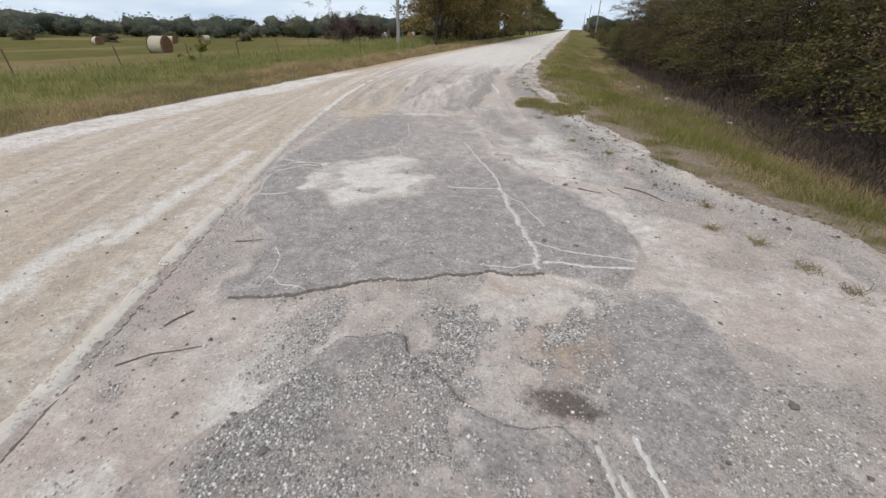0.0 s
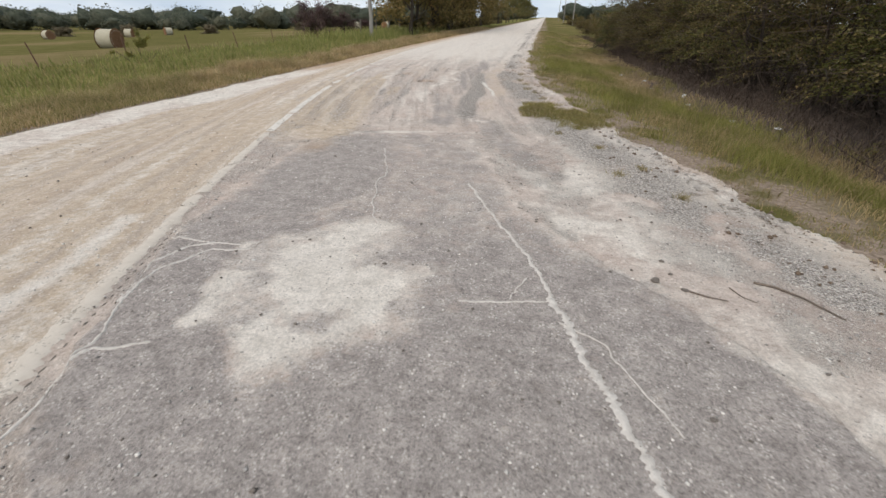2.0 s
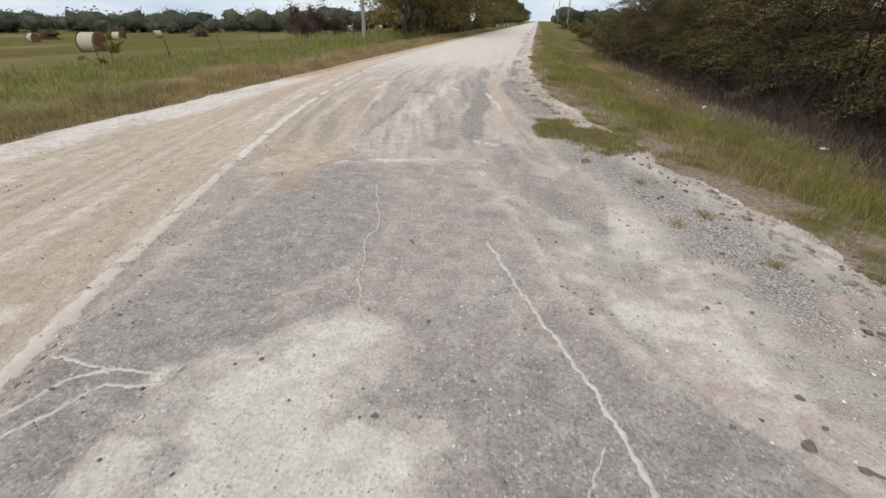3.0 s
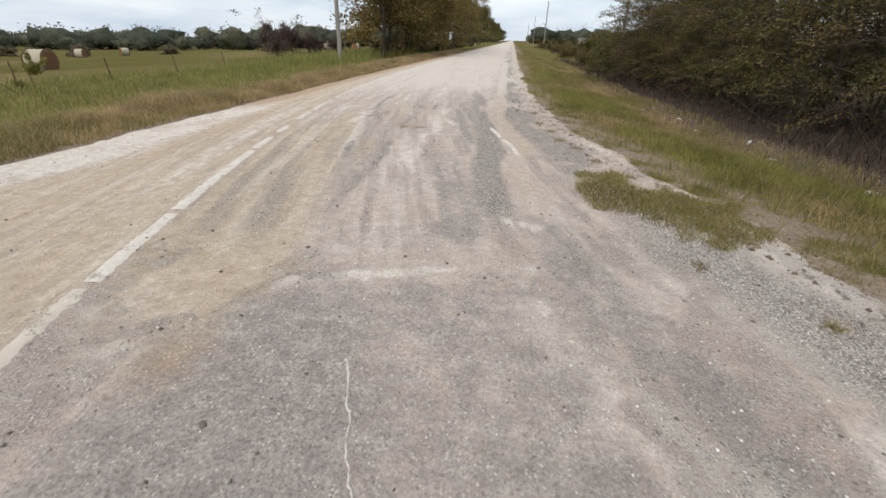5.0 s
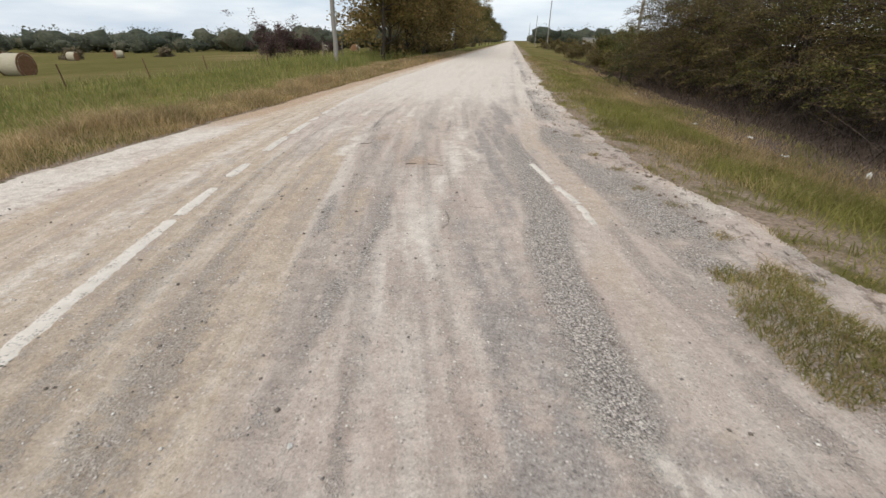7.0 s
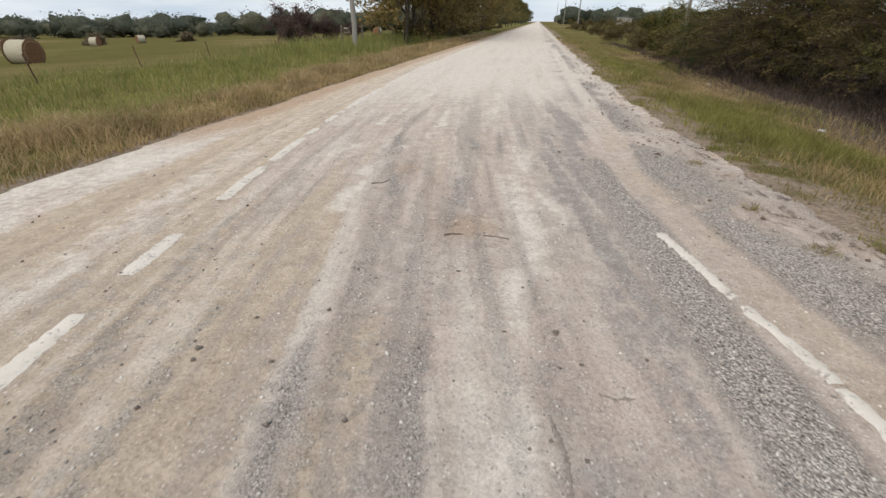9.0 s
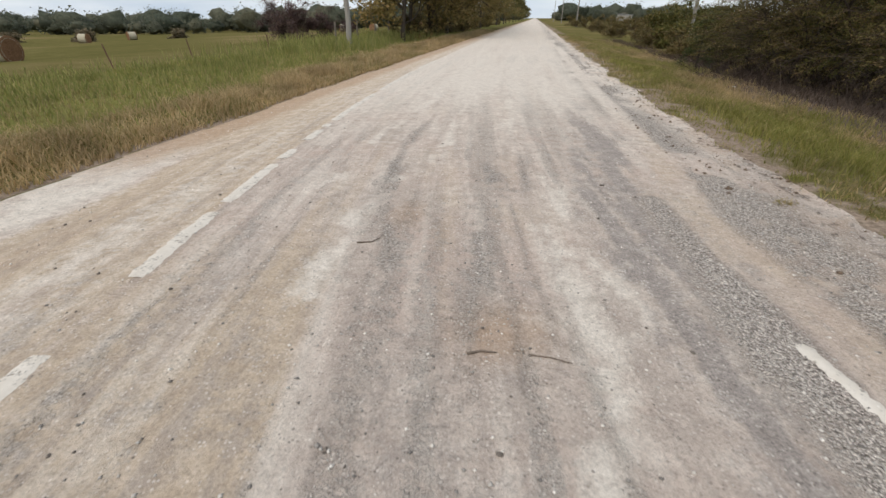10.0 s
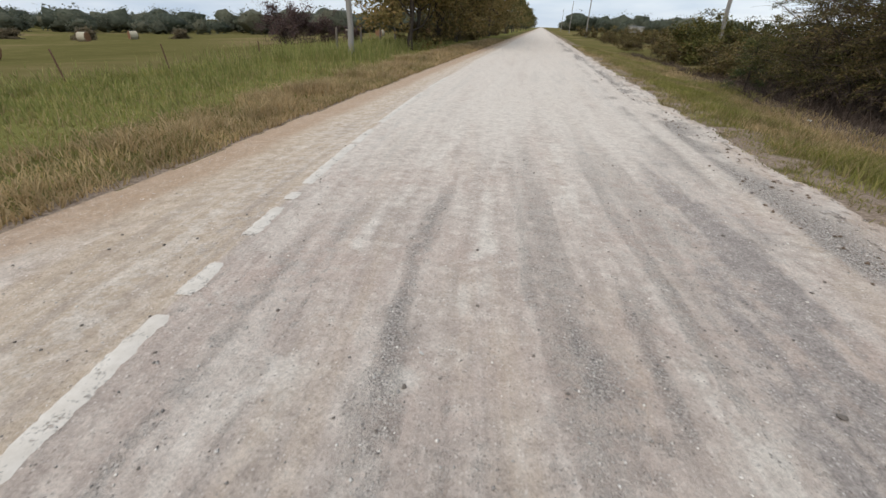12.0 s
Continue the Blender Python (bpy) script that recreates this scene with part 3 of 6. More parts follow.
def road_masks(x, y):
    u = x - centre(y)
    xl, xr = left_edge(y), right_edge(y)
    rim = x - xl
    streak = fbm(u * 3.0, y * 0.16, 71, 5)
    streak2 = fbm(u * 7.0, y * 0.22, 73, 4)
    blot = fbm(x * 1.3, y * 1.3, 75, 5)
    torn = fbm(x * 2.6, y * 1.5, 77, 5)
    a, b, c = slab_depth(x, y)
    left = step(0.02, -0.04, u)
    right = 1 - left
    crisp = step(-0.015, 0.02, a)
    onlane = step(8.2, 9.4, y) * right
    ragged = fbm(u * 9.0, y * 0.9, 76, 5)
    drift = sum(trail(x, y, line, 1.15 * w, 2, 0.07) for line, w in DRIFTS) * (0.25 + 0.75 * step(0.36, 0.6, torn)) * (0.45 + 0.8 * step(0.34, 0.62, ragged))
    dark = sum(trail(x, y, line, w, 2, 0.07) for line, w in DARK_TRACKS) * (0.4 + 0.7 * step(0.36, 0.6, fbm(x * 3.1, y * 1.1, 78, 4))) * (0.5 + 0.7 * step(0.36, 0.6, ragged)) * (1 - 0.85 * step(17.0, 20.5, y))
    smooth_grey = trail(x, y, SMOOTH_GREY, 0.25 + 0.12 * step(14, 17, y), 3, 0.1) * (0.55 + 0.6 * step(0.34, 0.58, ragged)) * (1 - 0.8 * step(18, 23, y))
    chips = trail(x, y, CHIP_STRIP, 0.24, 4)
    pink = trail(x, y, PINK_STRIP, 0.19, 4)
    # exposed asphalt
    front = along(x, y, SLAB[2:7])
    fade = step(-1.0, -0.2, x) * step(3.8, 4.8, y)
    soft = step(-0.10 - 0.16 * fade, 0.10 + 0.22 * fade, inside(*warp(x, y, 0.12, 2.2, 33), SLAB))
    near_front = step(0.34, 0.16, front)
    slab = near_front * crisp + (1 - near_front) * soft
    end = step(-0.16, 0.14, inside(*warp(x, y, 0.08, 3, 34), DARKEND))
    slab = slab * (1.0 - 0.42 * step(4.6, 5.6, y) * (1 - end))
    slab = slab * (1 - 0.5 * step(-1.75, -2.3, x) * step(3.4, 2.6, y))
    asph = np.maximum(np.maximum(slab, 1.05 * end), 1.05 * step(-0.05, 0.06, b))
    asph = np.maximum(asph, step(-0.02, 0.03, c) * (0.42 + 0.5 * step(0.4, 0.6, fbm(x * 3, y * 3, 79))))
    asph = np.maximum(asph, 0.42 * step(-0.3, 0.2, inside(x, y, [(-1.2, 0), (-1.1, 1.2), (-0.7, 2.1), (0.2, 2.2), (0.9, 1.6), (1.3, 0.6), (1.0, 0)])))
    asph = np.maximum(asph, 0.80 * smooth_grey)
    asph = np.maximum(asph, 0.66 * trail(x, y, SHOULDER_GREY, 0.27, 3))
    asph = np.maximum(asph, 0.45 * step(-0.3, 0.25, inside(x, y, [(-3.0, 8.4), (-1.5, 8.7), (-1.3, 7.6), (-0.8, 6.2), (-1.6, 5.6), (-2.3, 6.6)])) * (0.6 + 0.8 * step(0.42, 0.6, blot)))
    asph = np.maximum(asph, 0.46 * dark)
    asph = np.maximum(asph, 0.34 * onlane * step(0.5, 0.66, streak) * step(-1.0, -1.6, x))
    asph = np.maximum(asph, 0.24 * right * np.exp(-((u - 0.6) / 0.6) ** 2) * step(9, 12, y) * step(24, 18, y) * (0.6 + 0.8 * step(0.4, 0.6, ragged)))
    # grey track of the far lane, and one that runs close to the line
    asph = np.maximum(asph, left * 0.42 * np.exp(-((u + 1.15) / 0.22) ** 2) * step(3.4, 2.2, y) * step(0.35, 0.55, torn))
    asph = np.maximum(asph, left * 0.30 * np.exp(-((u + 0.26) / 0.15) ** 2) * step(8.5, 10, y) * step(24, 16, y) * (0.5 + step(0.4, 0.6, torn)))
    # dust
    chalk = inside(*warp(x, y, 0.06, 3.5, 81), CHALK)
    loose = step(-2.3, -1.6, x) * step(5.6, 4.4, y)
    white = step(-0.04 - 0.4 * loose, 0.12 + 0.15 * loose, chalk) * (0.62 + 0.45 * step(0.36, 0.60, fbm(x * 4, y * 4, 82, 4)))
    asph = np.maximum(asph, 0.95 * step(-0.08, 0.05, inside(*warp(x, y, 0.04, 5, 36), [(-3.2, 4.6), (-2.95, 4.62), (-2.62, 4.3), (-2.45, 3.7), (-2.6, 3.3), (-2.85, 3.7)])))
    asph = asph * (1 - 0.85 * np.clip(white, 0, 1)) * (1 - 0.7 * np.clip(drift, 0, 1))
    dust = white * 0.95
    dust = np.maximum(dust, 0.75 * step(-0.2, 0.2, inside(x, y, [(-2.0, 1.9), (-1.0, 2.0), (-1.0, 1.2), (-1.3, 0.3), (-1.9, 0.6)])) * step(0.38, 0.6, torn) * (1 - crisp))
    wash = step(-0.5, 0.4, inside(x, y, [(-2.2, 3.2), (-2.6, 4.6), (-1.6, 6.6), (-0.9, 6.5), (-0.6, 5.2), (-0.9, 3.9), (-1.2, 3.3)])) * (1 - end)
    dust = np.maximum(dust, 0.62 * wash * step(0.36, 0.6, torn) * step(3.4, 4.4, y))
    dust = np.maximum(dust, 0.80 * np.clip(drift, 0, 1))
    ridge = along(*warp(x, y, 0.06, 4, 83), [(-3.22, 8.23), (-2.82, 8.43), (-1.94, 8.64), (-1.5, 8.72)])
    dust = np.maximum(dust, 0.8 * np.exp(-(ridge / 0.07) ** 2) * (0.4 + 0.8 * step(0.36, 0.58, torn)))
    dust = np.maximum(dust, 0.42 * step(0.50, 0.66, fbm(x * 2.2, y * 2.2, 86, 5)) * step(3.0, 4.4, y) * step(9.0, 7.5, y) * right)
    band_edge = rim + 0.22 * (fbm(x * 0.9, y * 0.35, 84, 4) - 0.5) * 2
    rimdust = left * step(1.22, 0.72, band_edge) * (1 - 0.75 * step(15.5, 18.5, y))
    dust = np.maximum(dust, (0.5 + 0.45 * step(0.36, 0.58, torn)) * rimdust)
    s1 = trail(x, y, [(-3.25, 2.4), (-3.33, 2.72), (-3.51, 3.4), (-3.66, 4.25), (-3.9, 5.0)], 0.10)
    s2 = trail(x, y, [(-3.2, 1.5), (-3.33, 1.8), (-3.44, 2.11), (-3.46, 2.5)], 0.10)
    dust = np.maximum(dust, 1.0 * np.maximum(s1, s2))
    dust = np.maximum(dust, left * 0.42 * np.exp(-((u + 0.22) / 0.16) ** 2) * step(5.5, 3.5, y))
    dust = np.maximum(dust, step(14, 24, y) * (0.45 + 0.6 * streak) * (0.45 + 0.55 * right))
    dust = np.maximum(dust, right * (0.42 + 0.34 * step(3, 5, y)) * step(0.38, 0.58, blot) * step(-0.9, -0.3, x))
    bands = fbm(u * 2.6 + 0.2, y * 0.07, 72, 3)
    dust = np.maximum(dust, left * 0.40 * step(0.52, 0.66, bands) * step(1.1, 1.5, rim) * step(-0.15, -0.5, u))
    # sand
    sand = left * (0.92 + 1.0 * (streak - 0.5)) * step(0.9, 1.1, band_edge) + left * step(15.5, 18.5, y) * step(1.1, 0.9, band_edge) * 0.9
    lane_sand = np.exp(-(np.maximum(np.abs(u - 0.66) - 0.35, 0) / 0.35) ** 2) * step(6.6, 8.6, y) * (1 - 0.8 * step(13.0, 15.5, y))
    sand = np.maximum(sand, right * lane_sand * (1.05 + 0.8 * (streak - 0.5)))
    sand = np.maximum(sand, 0.85 * trail(x, y, [(-4.45, 11.8), (-4.44, 12.6)], 0.25) + 0.7 * trail(x, y, [(-3.9, 11.7), (-3.9, 12.6)], 0.22))
    sand = np.maximum(sand, 0.38 * pink * (0.6 + 0.6 * step(0.36, 0.6, torn)))
    sand = np.maximum(sand, 0.8 * np.exp(-((x + 3.35) / 0.28) ** 2 - ((y - 7.6) / 0.6) ** 2))
    sand = np.maximum(sand, 0.22 * step(0.45, 0.62, fbm(x * 0.7, y * 0.7, 87)) * right)
    sand *= (1 - np.clip(white, 0, 1)) * (1 - 0.6 * np.clip(dark, 0, 1))
    # gravel, stains
    grit = step(0.42, 0.58, fbm(x * 1.6, y * 1.1, 89, 5)) * 0.55 * (1 - onlane * step(-1.0, -1.6, x)) * (0.6 + 0.8 * (fbm(x * 7, y * 6, 90, 3) - 0.3)) * (1 - 0.92 * left) * (1 - 0.8 * crisp)
    band = step(-0.2, 0.15, 0.45 - np.abs(y - 2.1 - 0.3 * x)) * step(-1.6, -0.9, x) * step(1.0, 0.4, x)
    grit = np.maximum(grit, 0.85 * band * step(0.44, 0.58, fbm(x * 3.2, y * 3.2, 98, 5)) * (1 - crisp) * (1 - step(-0.02, 0.03, c)))
    grit = np.maximum(grit, 0.9 * np.exp(-((xr - x - 0.8) / 0.5) ** 2) * step(0.36, 0.52, blot) * step(3, 5, y))
    grit = np.maximum(grit, 0.95 * chips)
    grit = np.maximum(grit, 0.62 * np.clip(dark, 0, 1))
    grit = np.maximum(grit, right * onlane * step(0.46, 0.70, streak2) * 0.42 * (1 - 0.7 * step(16, 26, y)))
    grit = np.maximum(grit, 0.55 * step(-0.02, 0.03, c) * step(0.42, 0.58, fbm(x * 3.2, y * 3.2, 98, 5))) * (1 - 0.5 * np.clip(white, 0, 1)) * (1 - 0.8 * step(-0.05, 0.08, b)) * (1 - 0.85 * smooth_grey) * (1 - 0.8 * pink)
    brown = 0.9 * np.exp(-((x + 3.6) / 0.3) ** 2 - ((y - 14.1) / 0.3) ** 2) + 0.8 * np.exp(-((x + 4.44) / 0.16) ** 2 - ((y - 15.5) / 0.35) ** 2)
    brown += 1.0 * np.exp(-((x - 0.2) / 0.25) ** 2 - ((y - 2.05) / 0.28) ** 2) + 0.6 * np.exp(-((x + 0.25) / 0.2) ** 2 - ((y - 2.55) / 0.12) ** 2)
    brown += 1.2 * left * step(1.0, 0.3, rim) * step(15.0, 18.0, y) + 0.6 * step(0.8, 0.0, xr - x) * step(0.36, 0.55, fbm(x * 4, y * 2.5, 92, 4))
    brown += 0.7 * np.exp(-((x + 3.4) / 0.22) ** 2 - ((y - 7.4) / 0.3) ** 2)
    brown += 0.4 * np.exp(-((u - 0.75) / 0.45) ** 2) * step(8.5, 10, y) * step(14, 12, y) * step(0.42, 0.6, streak)
    brown += left * 0.35 * step(0.50, 0.40, bands) * step(1.1, 1.4, rim) * step(-0.2, -0.5, u)
    bare = 1.1 * np.exp(-((x - 0.2) / 0.2) ** 2 - ((y - 1.62) / 0.12) ** 2)
    bare = np.maximum(bare, 0.62 * step(0.52, 0.64, fbm(x * 15, y * 9, 91, 5)) * step(1.0, 0.15, xr - x) * step(3, 7, y))
    fr2 = along(*warp(x, y, 0.05, 5, 31), FRONTSLAB[:8])
    bare = np.maximum(bare, 0.55 * np.exp(-((fr2) / 0.014) ** 2))
    tracks = np.maximum(left * 0.85 * step(0.9, 1.3, rim), onlane * (1 - 0.7 * smooth_grey) * (1 - 0.7 * pink)) * step(0.1, 0.6, rim) * step(0.2, 0.9, xr - x)
    lane = np.stack([u * 0.12, y * 0.006, tracks], 1)
    return np.stack([asph, dust, sand], 1), np.stack([grit, brown, bare], 1), lane


def ground_masks(x, y):
    xl, xr = left_edge(y), right_edge(y)
    d, e = xl - x, x - xr
    soil = np.maximum(step(0.45, 0.1, d) * (x < xl), step(1.35, 0.4, e) * (x > -3) * step(0.30, 0.52, fbm(x * 2, y * 2, 95)))
    thicket = step(2.6, 3.6, e) * step(0, 2, 40 - y) * (x > -3)
    lush = (x < xl) * step(1.6, 3.0, d) * step(9, 6, d)
    return np.stack([soil, thicket, lush], 1)


build_land()


# ---- markings, cracks ----
def ribbon(line, width, seed, lift, jitter=0.35, spacing=0.02, wander=0.02):
    """A strip with uneven edges along a line on the ground."""
    rng = np.random.RandomState(seed)
    L = np.array(line, float)
    s = np.concatenate([[0], np.cumsum(np.linalg.norm(np.diff(L, axis=0), axis=1))])
    t = np.linspace(0, s[-1], max(4, int(s[-1] / spacing)))
    P = np.stack([np.interp(t, s, L[:, 0]), np.interp(t, s, L[:, 1])], 1)
    P += wander * 2 * np.stack([fbm(t * 5, t * 0 + seed, 101) - 0.5, fbm(t * 5, t * 0 + seed + 9, 103) - 0.5], 1)
    T = np.gradient(P, axis=0)
    N = np.stack([-T[:, 1], T[:, 0]], 1) / (np.linalg.norm(T, axis=1)[:, None] + 1e-9)
    taper = np.minimum(1, np.minimum(t, s[-1] - t) / (2.0 * width) + 0.8)
    w1 = 0.5 * width * taper * (1 + jitter * (rng.rand(len(t)) - 0.5) * 2 + jitter * 2 * (fbm(t * 9, t * 0 + seed, 105) - 0.5))
    w2 = 0.5 * width * taper * (1 + jitter * (rng.rand(len(t)) - 0.5) * 2 + jitter * 2 * (fbm(t * 9, t * 0 + seed, 107) - 0.5))
    rows = [P + N * w1[:, None] * 1.1, P + N * w1[:, None] * 0.6, P - N * w2[:, None] * 0.6, P - N * w2[:, None] * 1.1]
    V = np.concatenate([np.column_stack([r, height(r[:, 0], r[:, 1]) + (lift if k in (1, 2) else -0.004)]) for k, r in enumerate(rows)])
    n = len(t)
    i = np.arange(n - 1)
    Fq = np.concatenate([np.stack([k * n + i, (k + 1) * n + i, (k + 1) * n + i + 1, k * n + i + 1], 1) for k in range(3)])
    return V, Fq


CRACKS = [
    ([(-1.3, 6.5), (-1.06, 5.96), (-0.83, 5.45), (-0.63, 4.93), (-0.5, 4.53)], 0.03),
    ([(-0.5, 4.53), (-0.41, 4.3), (-0.3, 3.87), (-0.13, 3.41), (-0.04, 3.12), (0.03, 2.83)], 0.05),
    ([(-1.04, 4.39), (-0.72, 4.47), (-0.5, 4.51)], 0.017),
    ([(-0.72, 4.47), (-0.72, 4.62), (-0.66, 4.75)], 0.012),
    ([(-0.07, 3.3), (0.15, 3.19), (0.37, 3.17), (0.7, 3.18)], 0.012),
    ([(0.02, 2.95), (0.24, 2.98), (0.42, 3.0), (0.67, 3.07)], 0.034),
    ([(0.02, 2.95), (-0.17, 2.8), (-0.36, 2.76)], 0.011),
    ([(-2.64, 3.05), (-2.67, 3.23), (-2.76, 3.46), (-2.79, 3.67), (-2.94, 3.92), (-2.99, 4.28), (-2.83, 4.62), (-2.6, 4.7)], 0.022),
    ([(-2.76, 3.46), (-2.72, 3.56), (-2.5, 3.66)], 0.022),
    ([(-2.94, 3.92), (-3.12, 4.36), (-3.05, 4.57), (-2.9, 4.71), (-2.7, 4.72)], 0.022),
    ([(-2.9, 4.71), (-3.1, 4.74), (-3.28, 4.75)], 0.022),
    ([(-2.56, 7.55), (-2.22, 6.69), (-2.21, 6.26), (-1.99, 5.54), (-1.87, 5.32)], 0.014),
    ([(-1.7, 2.05), (-1.72, 2.25), (-1.78, 2.42), (-1.95, 2.6)], 0.015),
    ([(-1.72, 2.2), (-1.6, 2.12), (-1.4, 2.12)], 0.012),
    ([(-0.45, 4.3), (-0.25, 4.15), (-0.1, 3.8), (0.0, 3.6)], 0.010),
]
for k, (line, width) in enumerate(CRACKS):
    V, Fq = ribbon(line, width * 0.85, 200 + k, 0.005, 0.75, 0.015, 0.04)
    ob = new("crack_filling", mesh_np("crack_filling", V, [Fq], FILL))
    tagged(ob, "pale grit filling a crack in the grey asphalt", "road crack", kind="structure")
for k, line in enumerate([[(0.34, 1.42), (0.42, 1.15), (0.47, 0.8)], [(0.5, 1.5), (0.62, 1.2), (0.68, 0.9)], [(0.42, 1.3), (0.55, 1.05), (0.6, 0.7)]]):
    V, Fq = ribbon(line, 0.03, 240 + k, 0.005, 0.6)
    tagged(new("crack_filling", mesh_np("crack_filling", V, [Fq], FILL)), "pale grit filling a crack in the grey asphalt", "road crack", kind="structure")


def unwarp(line):
    """The line as the uneven slab edge runs."""
    L = np.array(line, float)
    s = np.concatenate([[0], np.cumsum(np.linalg.norm(np.diff(L, axis=0), axis=1))])
    t = np.linspace(0, s[-1], 120)
    x, y = np.interp(t, s, L[:, 0]), np.interp(t, s, L[:, 1])
    px, py = x, y
    for _ in range(3):
        wx, wy = warp(px, py, 0.05, 5, 31)
        px, py = px - (wx - x), py - (wy - y)
    return np.stack([px, py], 1)


for k, (line, width) in enumerate([(unwarp(SLAB[:7]), 0.014), ([(float(centre(np.array(q))) + 0.088, q) for q in np.arange(0.4, 3.0, 0.2)], 0.022),
                                   ([(float(centre(np.array(q))) + 0.085, q) for q in np.arange(3.05, 4.9, 0.2)], 0.014),
                                   (unwarp(FRONTSLAB[:7]), 0.009)]):
    V, Fq = ribbon(line, width, 260 + k, 0.004, 0.5, 0.015, 0.005)
    tagged(new("pavement_crack", mesh_np("pavement_crack", V, [Fq], GAP)), "dark open crack along the broken pavement edge", "road crack", kind="structure")


# brown strips that paint the shade at the edges of a worn hollow
for k, line in enumerate([[(-2.98, 12.3), (-2.96, 12.15), (-2.92, 12.0), (-2.95, 11.85)], [(-2.8, 12.47), (-2.72, 12.44), (-2.62, 12.46)]]):
    V, Fq = ribbon(line, 0.022, 280 + k, 0.003, 0.9, 0.01, 0.03)
    tagged(new("pavement_crack", mesh_np("pavement_crack", V, [Fq], RUTSHADE)), "brown strip painted as shade on the ragged edge of a worn hollow in the road", "road crack", kind="structure")


def mark(y0, y1, width, seed, at=centre, jitter=0.2, shift=0.0):
    ys = np.arange(y0, y1 + 0.05, 0.1)
    V, Fq = ribbon(np.stack([at(ys) + shift, ys], 1), width, seed, 0.005, jitter, 0.03, 0.006)
    tagged(new("road_marking", mesh_np("road_marking", V, [Fq], DUSTYPAINT if y0 < 7 else PAINT)), "worn white painted line on the gravel road", "road marking", kind="structure")


def edge_line(y):
    return np.interp(y, (11, 12.46, 12.88, 13.4, 14.32, 18), (-1.5, -1.66, -1.74, -1.89, -2.12, -2.6))


for k, (y0, y1) in enumerate([(0.4, 2.0), (2.15, 5.6), (5.62, 7.9), (8.0, 9.2), (9.3, 11.6), (11.7, 12.5), (12.9, 13.5), (14.2, 15.15), (15.42, 16.5), (16.72, 17.12), (17.55, 18.18),
                              (18.35, 18.58), (18.8, 20.5), (20.56, 21.5), (22.0, 25.8), (26.7, 29.5)]):
    mark(y0, y1, 0.10 if y0 < 2 else 0.12 if y0 < 8 else 0.135, 300 + k, jitter=0.3 if y0 < 8 else 0.16)
for k, (y0, y1) in enumerate([(12.2, 12.7), (12.73, 13.35), (13.4, 14.3)]):
    mark(y0, y1, 0.085, 330 + k, edge_line, 0.3)


# ---- loose gravel ----
def pebbles(name, X, Y, S, mat, seed, label, sink=0.3):
    rng = np.random.RandomState(seed)
    base = np.array([(1, 0, 0), (0, 1, 0), (-1, 0, 0), (0, -1, 0), (0, 0, 1), (0, 0, -0.6)], float)
    tri = np.array([(0, 1, 4), (1, 2, 4), (2, 3, 4), (3, 0, 4), (1, 0, 5), (2, 1, 5), (3, 2, 5), (0, 3, 5)])
    n = len(X)
    ang = rng.rand(n) * 6.283
    B = base[None] * (0.65 + 0.7 * rng.rand(n, 6, 1)) * S[:, None, None] * np.array([1, 1, 0.7])
    c, s = np.cos(ang)[:, None], np.sin(ang)[:, None]
    V = np.stack([B[..., 0] * c - B[..., 1] * s, B[..., 0] * s + B[..., 1] * c, B[..., 2]], -1)
    V[..., 0] += X[:, None]
    V[..., 1] += Y[:, None]
    V[..., 2] += (height(X, Y) + S * sink)[:, None]
    Fq = (np.arange(n)[:, None, None] * 6 + tri[None]).reshape(-1, 3)
    return tagged(new(name, mesh_np(name, V.reshape(-1, 3), [Fq], mat)), label, "gravel", kind="stuff")


